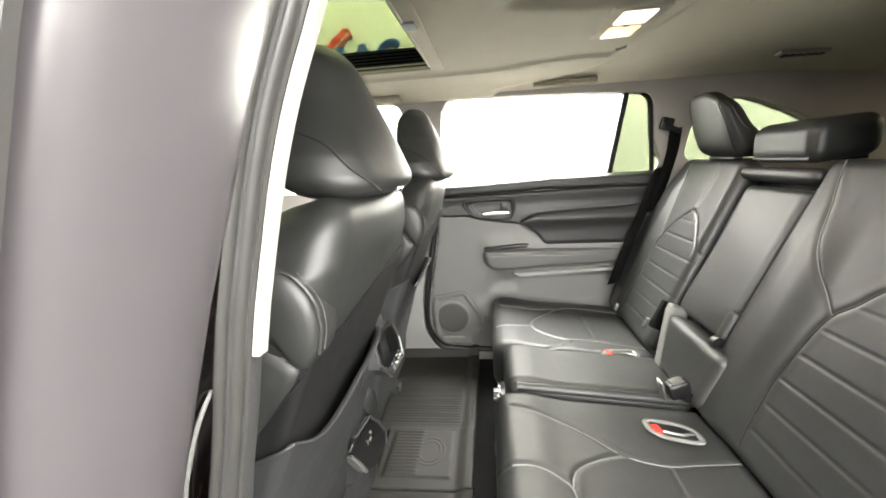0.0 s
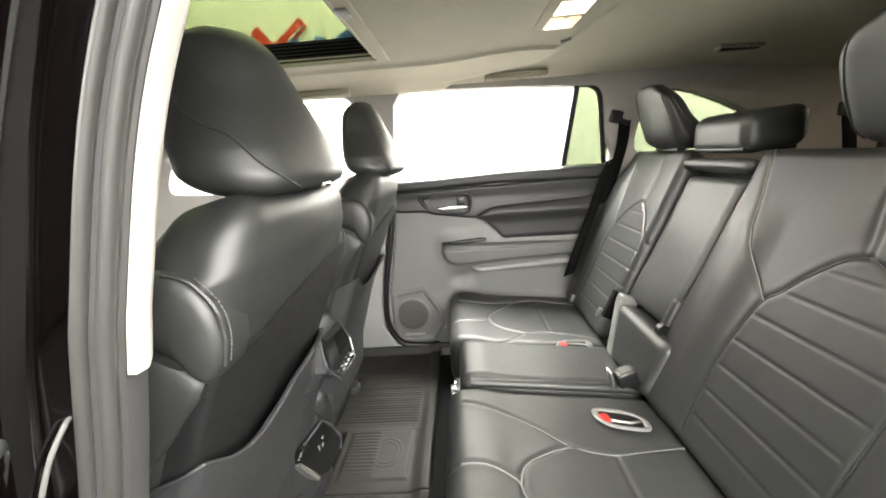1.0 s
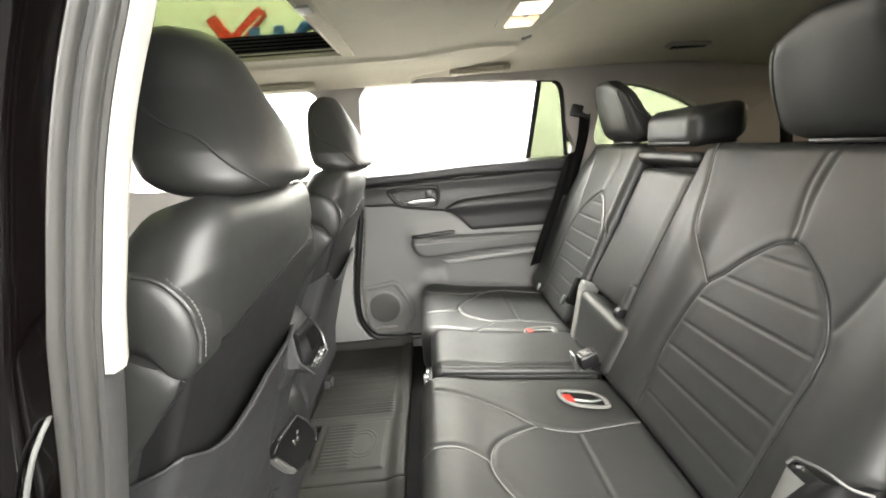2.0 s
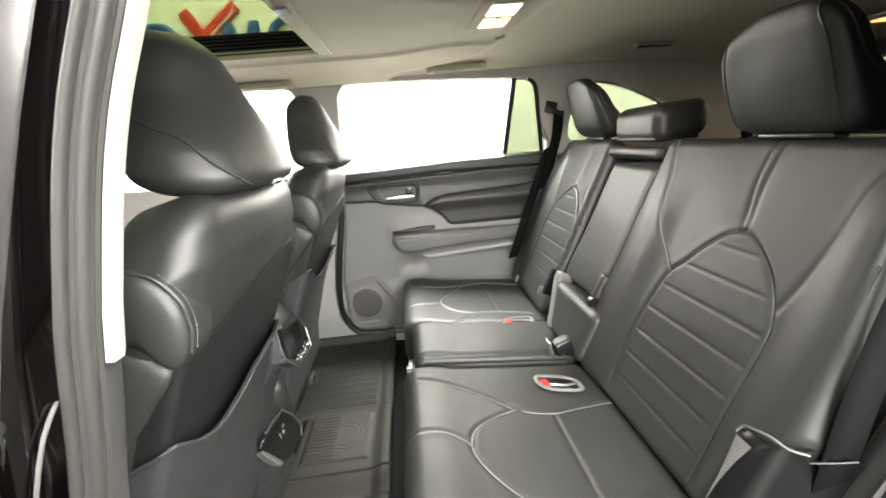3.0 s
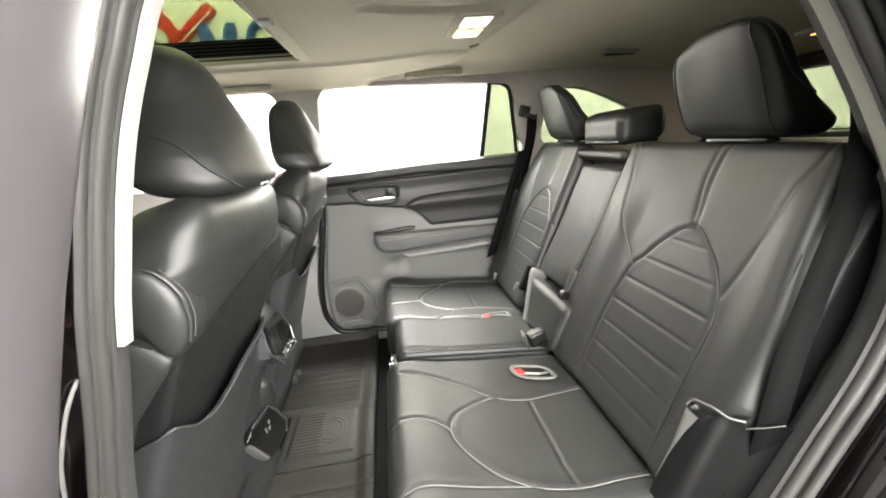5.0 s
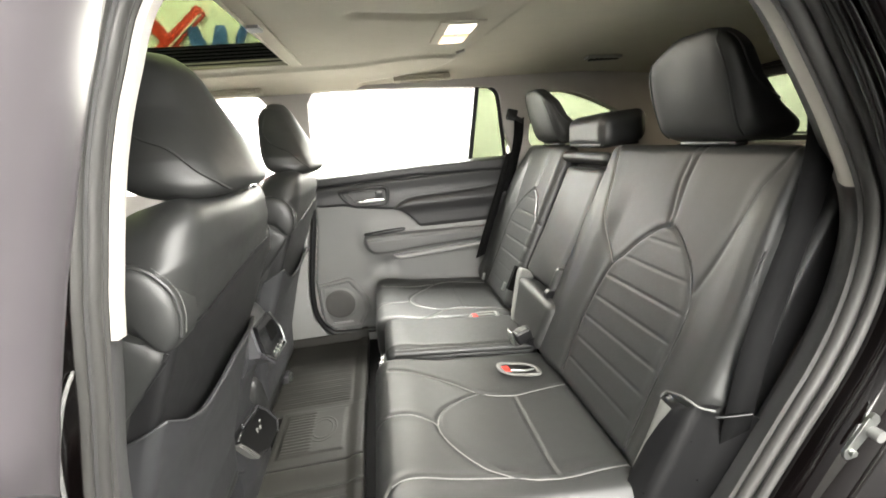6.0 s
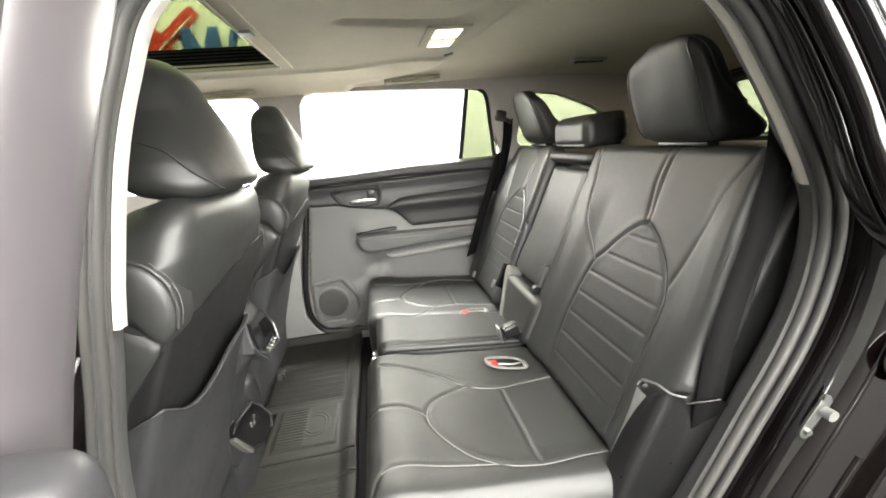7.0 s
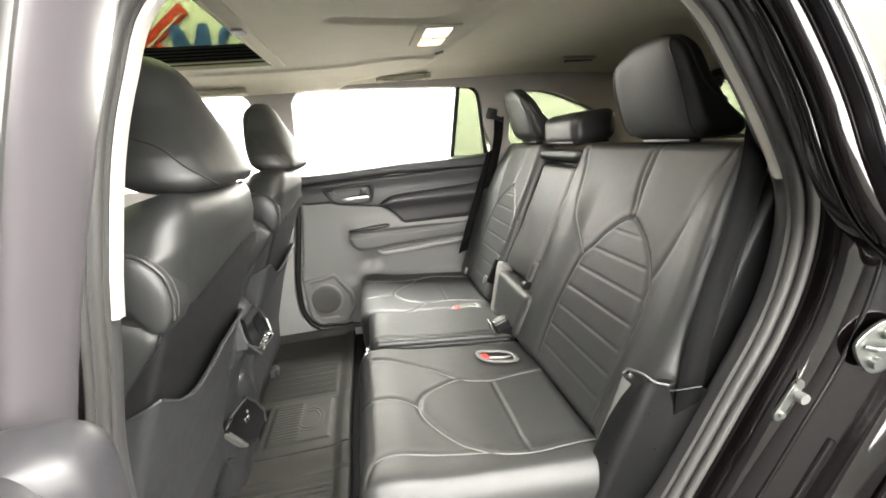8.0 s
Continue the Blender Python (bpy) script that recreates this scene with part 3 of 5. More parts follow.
# near side closed off beyond the opening
near_holes = [[tuple(c + 0.062 * o) for c, o in zip(CURVE[::3], OUTWARD[::3])]]
near_front = arc_loop([(-0.34, 1.14), (-0.31, 1.30), (-0.29, 1.40), (-0.33, 1.455), (-0.5, 1.45), (-0.75, 1.41), (-0.95, 1.30), (-1.05, 1.16), (-0.6, 1.125)])
near_quarter = arc_loop([(1.08, 1.20), (1.07, 1.30), (1.09, 1.37), (1.20, 1.385), (1.32, 1.34), (1.44, 1.27), (1.50, 1.21), (1.3, 1.18)])
near_side = part("wall_cabin_near", sheet(SIDE, near_holes + [near_front, near_quarter], lambda z: 0.64 - 0.10 * max(0.0, z - 1.12), 0.05, -1.0), PLASTIC_BLACK)
tagged(near_side, "black inner trim of the near side", "side trim", kind="structure")
outer = sheet(SIDE, [[tuple(c + (0.26 - 0.17 * float(smoothstep(1.04, 1.19, c[1])) * (c[0] > 0.4)) * o) for c, o in zip(CURVE[::3], OUTWARD[::3])], near_front], lambda z: 0.845 - 0.25 * max(0.0, z - 1.12), 0.015, -1.0)
pane = [(0.755, 1.42), (0.800, 1.365), (0.832, 1.300), (0.856, 1.235), (0.874, 1.165), (1.52, 1.185), (1.44, 1.32), (1.22, 1.42)]
bm = bmesh.new()
f = bm.faces.new([bm.verts.new((x, -0.868 + 0.25 * (z - 1.12), z)) for x, z in pane])
r = bmesh.ops.extrude_face_region(bm, geom=[f])
bmesh.ops.translate(bm, vec=(0, 0.006, 0), verts=[v for v in r["geom"] if isinstance(v, bmesh.types.BMVert)])
# the pane doesn't mirror: its pale reflection is its base colour
tagged(part("window_quarter_near", bm, QUARTER), "near rear quarter glass with a pale reflection painted on", "window", kind="structure")
PILLAR_EDGE = spline(pane[:5] + [(0.905, 1.095), (0.965, 1.035), (1.06, 0.995), (1.25, 0.97)], 6)
tagged(part("trim_quarter", rod([(x - 0.005, -0.872 + 0.25 * (z - 1.12), z) for x, z in PILLAR_EDGE], 0.0045, 10), CHROME), "bright moulding round the near quarter glass", "trim", kind="structure")
for dx, dy, rad, mat, label in ((-0.013, 0.006, 0.0055, GLOSS_BLACK, "gloss black bead beside the near quarter glass"), (-0.025, 0.038, 0.016, PAINT, "glossy dark brown rounded fold along the post"), (-0.034, 0.060, 0.005, PAINT, "glossy dark brown inner fold along the post")):
    tagged(part("trim_post", rod([(x + dx, -0.872 + dy + 0.25 * (z - 1.12), z) for x, z in PILLAR_EDGE], rad, 12), mat), label, "trim", kind="structure")
# painted post between the glass and the door's jamb
post = []
for off, y in ((0.004, -0.862), (-0.008, -0.866), (-0.015, -0.860), (-0.020, -0.850), (-0.024, -0.838), (-0.030, -0.828), (-0.034, -0.812), (-0.034, -0.795), (-0.026, -0.78)):
    post.append([(x + off, y + 0.25 * (z - 1.12), z) for x, z in PILLAR_EDGE])
n = len(PILLAR_EDGE)
verts = [p for row in post for p in row]
faces = [(k * n + i, k * n + i + 1, (k + 1) * n + i + 1, (k + 1) * n + i) for k in range(len(post) - 1) for i in range(n - 1)]
tagged(mesh_object("pillar_post", verts, faces, PAINT), "glossy dark brown post before the quarter glass", "pillar", kind="structure")
tagged(part("wall_body_near", outer, PAINT), "glossy dark brown outer body side", "body side", kind="structure")

# hardware on the tail side of the opening
pin = thing("jamb_bumper", "small zinc plate with a grey rubber stop on the jamb", "door stop")
outline = [(0.829 + 0.010 * math.cos(a), 0.796 + 0.012 * math.sin(a)) for a in np.linspace(math.pi * 0.9, math.pi * 2.05, 9)] + [(0.856 + 0.011 * math.cos(a), 0.838 + 0.012 * math.sin(a)) for a in np.linspace(-0.1, math.pi * 0.95, 9)]
part("plate", plate(outline, 0.004, -0.803, 0.001), STEEL, pin)
part("stop", rod([(0.856, -0.800, 0.824), (0.856, -0.804, 0.824), (0.856, -0.811, 0.824), (0.856, -0.815, 0.824)], 0.0085, 14), BEZEL_GREY, pin, "grey rubber stop")
for x, z in ((0.831, 0.796), (0.850, 0.850)):
    part("screw", rod([(x, -0.803, z), (x, -0.807, z)], 0.005, 10), STEEL, pin)
striker = thing("door_striker", "zinc striker plate with two pressed screw seats on the jamb", "striker")
outline = [(0.945, 0.886), (0.955, 0.905), (0.985, 0.922), (1.020, 0.922), (1.040, 0.900), (1.040, 0.865), (1.015, 0.838), (0.985, 0.836), (0.962, 0.856)]
part("plate", plate([tuple(p) for p in spline(outline, 4, closed=True)], 0.005, -0.806, 0.0015), STEEL, striker)
for x, z in ((0.997, 0.903), (0.985, 0.856)):
    part("screw", rod([(x, -0.805, z), (x, -0.813, z)], 0.010, 12), STEEL, striker)
part("loop", rod([(0.962, -0.807, 0.886), (0.966, -0.816, 0.886), (1.02, -0.816, 0.876), (1.025, -0.807, 0.876)], 0.004, 8), STEEL, striker)

# ---- second row bench ----
BACK_D = (0.405, 0.914)   # up along the backrest, in x and z
BACK_N = (-0.914, 0.405)  # out of its face


def back_place(lift=0.0, taper=False):
    def f(w, s, t):
        t = t + lift
        if taper:
            # the outer edge draws in towards the shoulder
            half = np.interp(s, [-0.05, 0.10, 0.20, 0.35, 0.45, 0.52, 0.57, 0.62, 0.65], [0.600, 0.628, 0.655, 0.643, 0.626, 0.617, 0.606, 0.597, 0.590])
            w = np.where(w < -0.50, -0.50 + (w + 0.50) * (half - 0.50) / 0.15, w)
        return 0.69 + s * BACK_D[0] + t * BACK_N[0], w, 0.60 + s * BACK_D[1] + t * BACK_N[1]
    return f


ARCH_L = spline([(-0.375, 0.458), (-0.343, 0.443), (-0.299, 0.400), (-0.270, 0.360), (-0.240, 0.325), (-0.224, 0.264), (-0.216, 0.205), (-0.212, 0.149), (-0.216, 0.07), (-0.224, 0.0)], 4)
ARCH_R = spline([(-0.375, 0.458), (-0.402, 0.449), (-0.440, 0.422), (-0.474, 0.388), (-0.501, 0.346), (-0.514, 0.312), (-0.519, 0.26), (-0.518, 0.205), (-0.520, 0.138), (-0.524, 0.083), (-0.530, 0.0)], 4)
SEAM_IN = spline([(-0.062, 0.64), (-0.069, 0.602), (-0.098, 0.524), (-0.120, 0.472), (-0.161, 0.405), (-0.238, 0.328)], 5)
SEAM_MID_A = spline([(-0.352, 0.66), (-0.346, 0.595), (-0.348, 0.546), (-0.368, 0.460)], 4)
SEAM_MID_B = spline([(-0.378, 0.66), (-0.366, 0.609), (-0.364, 0.561), (-0.370, 0.513), (-0.382, 0.460)], 4)
SEAM_OUT = spline([(-0.615, 0.66), (-0.599, 0.613), (-0.562, 0.558), (-0.547, 0.489), (-0.531, 0.416), (-0.512, 0.345)], 5)
SEAM_BOLSTER = spline([(-0.614, 0.08), (-0.619, 0.15), (-0.625, 0.25), (-0.628, 0.34), (-0.634, 0.44), (-0.648, 0.52)], 5)
RIBS = [0.418, 0.357, 0.295, 0.232, 0.170, 0.109, 0.047]


def arch_span(s):
    def at(line):
        o = np.argsort(line[:, 1])
        return np.interp(s, line[o, 1], line[o, 0])
    return at(ARCH_L), at(ARCH_R)


def backrest_relief(w, s):
    h = seams(w, s, [ARCH_L, ARCH_R, SEAM_IN], 0.0036, 0.0042) + seams(w, s, [SEAM_MID_A, SEAM_MID_B], 0.0028, 0.0042)
    h += seams(w, s, [SEAM_OUT], 0.0020, 0.0055)
    left, right = arch_span(s)
    inside = (w < left) & (w > right) & (s < 0.458)
    edge = np.minimum(left - w, w - right)
    for r in RIBS:
        h += np.where(inside, -0.0020 * np.exp(-((s - r) / 0.0030) ** 2), 0.0) * np.clip(edge / 0.02, 0, 1)
    # the wings beside the arch swell, and roll off at the outer edge
    h += 0.013 * smoothstep(-0.525, -0.60, w) * (1 - smoothstep(0.50, 0.62, s))
    h += 0.012 * smoothstep(-0.21, -0.13, w) * (1 - smoothstep(-0.10, -0.02, w)) * (1 - smoothstep(0.42, 0.56, s))
    h -= 0.003 * np.exp(-((w + 0.366) / 0.02) ** 2) * smoothstep(0.44, 0.50, s) * (1 - smoothstep(0.58, 0.66, s))
    return h


def mirror_y(place, about):
    def f(w, s, t):
        x, y, z = place(w, s, t)
        return x, about - y, z
    return f


CUSH_SLOPE = -0.10


def cushion_place(lift=0.0, flip=None):
    def f(w, s, t):
        y = w if flip is None else flip - w
        return s + 0.0 * t, y, 0.60 + CUSH_SLOPE * (s - 0.40) + t + lift
    return f


U_IN = spline([(0.215, -0.128), (0.233, -0.133), (0.31, -0.159), (0.379, -0.202), (0.444, -0.258), (0.523, -0.276), (0.584, -0.266), (0.69, -0.246)], 5)
U_ARCH = spline([(0.444, -0.258), (0.388, -0.281), (0.337, -0.318), (0.319, -0.367), (0.327, -0.411), (0.36, -0.467), (0.405, -0.518), (0.456, -0.552), (0.501, -0.563), (0.551, -0.564), (0.621, -0.553), (0.69, -0.548)], 5)
U_FRONT = spline([(0.17, -0.336), (0.188, -0.332), (0.236, -0.329), (0.278, -0.339), (0.319, -0.367)], 5)
U_CROSS = spline([(0.530, -0.280), (0.531, -0.433), (0.527, -0.562)], 5)
U_SIDE = spline([(0.450, -0.548), (0.342, -0.533), (0.249, -0.525), (0.215, -0.535), (0.200, -0.556), (0.19, -0.59)], 5)


def swap(line):
    return line[:, ::-1]


def cushion_relief(w, s):
    h = seams(w, s, [swap(U_IN), swap(U_ARCH), swap(U_FRONT), swap(U_SIDE)], 0.0045, 0.004)
    h += seams(w, s, [swap(U_CROSS)], 0.0025, 0.0035)
    h += 0.014 * smoothstep(-0.50, -0.585, w) * (1 - 0.8 * smoothstep(-0.60, -0.64, w))
    h += 0.010 * np.exp(-((s - 0.25) / 0.06) ** 2)
    h -= 0.006 * np.exp(-(((w + 0.40) / 0.12) ** 2 + ((s - 0.52) / 0.12) ** 2))
    return h


def on_face(place, relief, line, up=0.0, flip_uv=False):
    u, v = (line[:, 1], line[:, 0]) if flip_uv else (line[:, 0], line[:, 1])
    h = relief(u, v) if relief else 0 * u
    x, y, z = place(u, v, h + up)
    return [tuple(p) for p in np.stack([x, y, z], axis=1)]


def stitches(name, pts, parent, every=0.009, length=0.006, r=0.0009):
    """A row of short threads along a curve, in one mesh."""
    bm = bmesh.new()
    p = np.array(pts)
    seg = np.linalg.norm(np.diff(p, axis=0), axis=1)
    run = np.concatenate([[0], np.cumsum(seg)])
    at = lambda d: np.array([np.interp(d, run, p[:, k]) for k in range(3)])
    d = 0.0
    while d + length < run[-1]:
        rod([at(d), at(d + length)], r, 5, bm)
        d += every
    ob = part(name, bm, THREAD, parent)
    ob["kind"] = "stuff"
    return ob


def bench_end(name, flip, w_span, c_span, label):
    """One outer seat of the bench: backrest, cushion and their trimmings. flip mirrors it to the far side."""
    seat = thing(name, label, "car seat", "second row seats")
    bp, cp = back_place(0.0, True), cushion_place()
    if flip is not None:
        bp, cp = mirror_y(bp, flip), mirror_y(cp, flip)
    pad("backrest", w_span, (-0.03, 0.650), 0.075, 0.032, bp, LEATHER, seat, backrest_relief, 0.0034, "black leather backrest with ribbed centre")
    pad("cushion", c_span, (0.172, 0.715), 0.17, 0.045, cp, LEATHER, seat, cushion_relief, 0.0044, "black leather seat cushion with sewn seams")
    lift = back_place(-0.060)
    lift = mirror_y(lift, flip) if flip is not None else lift
    pad("back_shell", (w_span[0] + 0.022, w_span[1] - 0.004), (-0.03, 0.636), 0.075, 0.012, lift, PANEL_BLACK, seat, None, 0.02, "black shell behind the backrest")
    for line, mat in ((ARCH_L, LEATHER), (ARCH_R, LEATHER), (SEAM_IN, PIPING)):
        ok = (line[:, 0] > w_span[0] + 0.01) & (line[:, 0] < w_span[1] - 0.01)
        if ok.sum() > 2:
            part("piping", rod(on_face(bp, backrest_relief, line[ok], 0.0014), 0.0015, 6), mat, seat.children[0])
    if flip is None:
        part("bolster_seam", rod(on_face(bp, backrest_relief, SEAM_BOLSTER[:-4], -0.004), 0.0022, 6), PANEL_BLACK, seat.children[0])
    for line in (U_IN, U_ARCH, U_FRONT, U_SIDE):
        ok = (line[:, 1] > c_span[0] + 0.012) & (line[:, 1] < c_span[1] - 0.012) & (line[:, 0] > 0.205)
        if ok.sum() > 2:
            part("piping", rod(on_face(cp, cushion_relief, line[ok], 0.0016, True), 0.0015, 6), PIPING, seat.children[1])
    return seat


near_seat = bench_end("bench_chair", None, (-0.650, -0.012), (-0.632, -0.040), "black leather outer bench seat with ribbed backrest beside the open door")
far_seat = bench_end("bench_chair", 0.045, (-0.70, -0.235), (-0.655, -0.165), "black leather outer bench seat beside the closed far door")
bp, cp = back_place(), cushion_place()
# plastic shield that closes the side of the near backrest's foot
EDGE_S = [-0.30, -0.10, 0.0, 0.06, 0.11, 0.150, 0.164]
inner_w = lambda s: np.interp(s, EDGE_S, [-0.600, -0.594, -0.589, -0.584, -0.579, -0.575, -0.577])
ridge_w = lambda s: np.interp(s, EDGE_S, [-0.602, -0.596, -0.591, -0.5935, -0.601, -0.612, -0.620])
verts, faces = [], []
across = 18
levels = list(np.linspace(-0.30, 0.150, 40)) + [0.157, 0.162]
for s in levels:
    wi, wr = float(inner_w(s)), float(ridge_w(s))
    drop = 0.05 * max(0.0, -s)
    row = [(wi + 0.004, -0.060), (wi + 0.002, 0.016), (wi, 0.026), (wi - 0.004, 0.030), ((wi + wr) / 2, 0.033)]
    wc = min(-0.621, wr - 0.008)
    row += [(wr, 0.0335), ((wr + wc) / 2, 0.031)]
    for k in range(7):
        a = math.radians(15 * k)
        row.append((wc - 0.022 * math.sin(a), 0.006 + 0.022 * math.cos(a)))
    row += [(wc - 0.025, -0.020), (wc - 0.034, -0.045), (wc - 0.048, -0.070), (wc - 0.054, -0.100)]
    lift = 0.0 if s < 0.150 else 0.35 * (s - 0.150)
    for i, (w, t) in enumerate(row):
        up = s + (0.033 * float(smoothstep(wr, -0.662, w)) if s > 0.0 else 0.0) * float(smoothstep(0.0, 0.15, s))
        verts.append((0.69 + up * BACK_D[0] + (t - drop - lift) * BACK_N[0], w, 0.60 + up * BACK_D[1] + (t - drop - lift) * BACK_N[1]))
for j in range(len(levels) - 1):
    for i in range(across - 1):
        faces.append((j * across + i, j * across + i + 1, (j + 1) * across + i + 1, (j + 1) * across + i))
faces.append(tuple((len(levels) - 1) * across + i for i in range(across)))
shield = mesh_object("side_shield", verts, faces, SHIELD, near_seat, "black plastic shield at the foot of the backrest")
rim = spline([(-0.576, 0.150, 0.031), (-0.582, 0.164, 0.031), (-0.597, 0.170, 0.032), (-0.622, 0.177, 0.031), (-0.642, 0.175, 0.018), (-0.656, 0.181, 0.0)], 6)
part("shield_rim", rod([(0.69 + q * BACK_D[0] + t * BACK_N[0], w, 0.60 + q * BACK_D[1] + t * BACK_N[1]) for w, q, t in rim], 0.0022, 8), BEZEL_GREY, shield, "grey rim of the shield")
# sheen on the shield's inner facet, painted as a pale grey strip
verts, faces = [], []
for q in np.linspace(0.005, 0.146, 16):
    for w, t in ((float(inner_w(q)) - 0.003, 0.0308), ((float(inner_w(q)) + float(ridge_w(q))) / 2, 0.0340), (float(ridge_w(q)), 0.0345)):
        verts.append((0.69 + q * BACK_D[0] + t * BACK_N[0], w, 0.60 + q * BACK_D[1] + t * BACK_N[1]))
for j in range(15):
    for i in range(2):
        faces.append((j * 3 + i, j * 3 + i + 1, j * 3 + i + 4, j * 3 + i + 3))
mesh_object("shield_facet", verts, faces, ISO_GREY, shield, "inner facet of the shield, its sheen painted pale")
# recess with the red-tabbed release beside the buckle
for seat, sgn, off in ((near_seat, 1, 0.0), (far_seat, -1, 0.045)):
    def put(x, y):
        return (x, y if sgn > 0 else off - y, 0.60 + CUSH_SLOPE * (x - 0.40) + 0.006)
    ring = [put(0.583 + 0.054 * (abs(math.cos(a)) ** 0.7 * math.copysign(1, math.cos(a))), -0.168 - 0.014 * math.cos(a) + 0.031 * (abs(math.sin(a)) ** 0.7 * math.copysign(1, math.sin(a)))) for a in np.linspace(0, 2 * math.pi, 49)]
    recess = part("isofix_bezel", rod(ring, 0.0075, 10, flat=0.55), ISO_GREY, seat, "grey oval bezel with a red tab")
    bm = bmesh.new()
    f = bm.faces.new([bm.verts.new((p[0], p[1], p[2] - 0.001)) for p in ring[:-1]])
    part("well", bm, PLASTIC_BLACK, recess)
    part("tab", block((0.020, 0.030, 0.010), put(0.546, -0.168), 0.003, (0, 5, 10)), RED, recess, "red tab")
    part("lever", rod([put(0.555, -0.172), put(0.60, -0.180), put(0.628, -0.172)], 0.0045, 8), STEEL, recess)

# centre seat: cushion, fold-down armrest and low head restraint
mid_seat = thing("bench_centre_chair", "black leather centre bench seat with a folded-up armrest", "car seat", "second row seats")


def mid_back_relief(w, s):
    return seams(w, s, [np.array([(0.018, 0.1), (0.018, 0.6)]), np.array([(0.252, 0.1), (0.252, 0.6)])], 0.003, 0.004) + 0.006 * np.exp(-((s - 0.2) / 0.08) ** 2)


pad("armrest", (0.000, 0.268), (0.146, 0.575), 0.11, 0.022, back_place(-0.022), LEATHER, mid_seat, mid_back_relief, 0.007, "black leather armrest folded up")
pad("back_shell", (-0.020, 0.292), (-0.03, 0.628), 0.04, 0.010, back_place(-0.072), PANEL_BLACK, mid_seat, None, 0.03, "black shell behind the centre seat")
def block_place(lift):
    """The block under the armrest: its far end draws in towards the cushion."""
    def f(w, q, t):
        return back_place(lift)(w - 0.6 * np.clip(0.132 - q, 0, 1) * np.clip(w / 0.2, 0, 1), q, t)
    return f


pad("lower_back", (-0.100, 0.212), (-0.02, 0.140), 0.12, 0.030, block_place(0.028), LEATHER, mid_seat, None, 0.007, "black leather block under the armrest")
pad("hinge_cover", (0.214, 0.252), (-0.02, 0.158), 0.06, 0.008, block_place(0.020), ISO_GREY, mid_seat, None, 0.006, "pale grey cover of the armrest hinge")
pad("hinge_arm", (-0.026, 0.006), (0.128, 0.240), 0.05, 0.013, back_place(0.010), LEATHER, mid_seat, None, 0.006, "rounded leather end of the armrest")
pad("upper_roll", (-0.012, 0.285), (0.585, 0.622), 0.05, 0.017, back_place(0.004), LEATHER, mid_seat, None, 0.010)
part("armrest_hinge", rod([(0.745, -0.030, 0.738), (0.745, -0.012, 0.738)], 0.018, 14), PLASTIC_BLACK, mid_seat)


def mid_cush_relief(w, s):
    return seams(w, s, [np.array([(0.192, 0.2), (0.192, 0.7)]), np.array([(-0.018, 0.2), (-0.018, 0.7)])], 0.003, 0.004) + 0.008 * np.exp(-((s - 0.27) / 0.05) ** 2)


pad("cushion", (-0.040, 0.212), (0.205, 0.70), 0.16, 0.034, cushion_place(0.016), LEATHER, mid_seat, mid_cush_relief, 0.007, "black leather centre cushion")
part("cushion_piping", rod([(x, -0.031, 0.60 + CUSH_SLOPE * (x - 0.4) + 0.0035) for x in np.linspace(0.235, 0.69, 12)], 0.0125, 14), LEATHER, mid_seat)


centre_head = thing("head_restraint_low", "low black leather head restraint on the centre seat", "head restraint", "head restraints")
pad("cushion", (0.006, 0.250), (-0.012, 0.090), 0.158, 0.034, lambda w, s, t: (0.930 - t, w, 1.184 + s + 0.10 * (-t)), LEATHER, centre_head, lambda w, s: seams(w, s, [np.array([(0.02, -0.1), (0.02, 0.2)])], 0.003, 0.004), 0.008)
part("base", block((0.13, 0.21, 0.012), (1.00, 0.13, 1.186), 0.004), PLASTIC_BLACK, centre_head)


def rear_head(name, yc, flip, label):
    head = thing(name, label, "head restraint", "head restraints")
    sg = -1 if flip else 1

    def place(w, s, t):
        k = s / 0.20
        tt = t * np.interp(k, [0.0, 0.15, 0.35, 0.6, 1.0], [1.0, 0.90, 0.62, 0.44, 0.36])
        narrow = 1.0 - 0.16 * np.clip((s - 0.08) / 0.12, 0, 1.2) ** 2
        return 0.932 - 0.058 * k - tt, yc + sg * w * narrow, 1.190 + s * (1 - 0.13 * smoothstep(0.01, 0.12, w))

    def relief(w, s):
        return 0.014 * np.exp(-((w / 0.08) ** 2 + ((s - 0.1) / 0.08) ** 2)) 
    shape = ((-0.119, 0.135), (0.0, 0.210), 0.165, (0.050, 0.045, 0.045), place)
    cushion = pad("cushion", *shape, LEATHER, head, relief, 0.005, "black leather head cushion")
    for w in (-0.119, 0.135):
        inner = w * 0.87
        for line in (((inner, 0.206, -0.030), (inner, 0.19, 0.0), (inner, 0.14, 0.0), (inner, 0.08, 0.0), (inner, 0.03, 0.0), (inner, 0.0, -0.01)),
                     ((w * 0.95, 0.206, -0.070), (w, 0.190, -0.075), (w, 0.150, -0.072), (w, 0.110, -0.085), (w, 0.085, -0.115), (w, 0.075, -0.150))):
            pts = pad_points(spline(line, 8), *shape, relief)
            part("welt", rod(pts, 0.0026, 6), LEATHER, cushion)
    for dy in (-0.05, 0.05):
        part("post", rod([(0.985, yc + dy, 1.20), (0.975, yc + dy, 1.10)], 0.006, 10), CHROME, head)
    part("collar", block((0.03, 0.15, 0.008), (0.965, yc, 1.188), 0.003), PLASTIC_BLACK, head)
    return head


rear_head("head_restraint", -0.373, False, "tall black leather head restraint on the nearer bench seat")
rear_head("head_restraint", 0.430, True, "tall black leather head restraint on the farther bench seat")

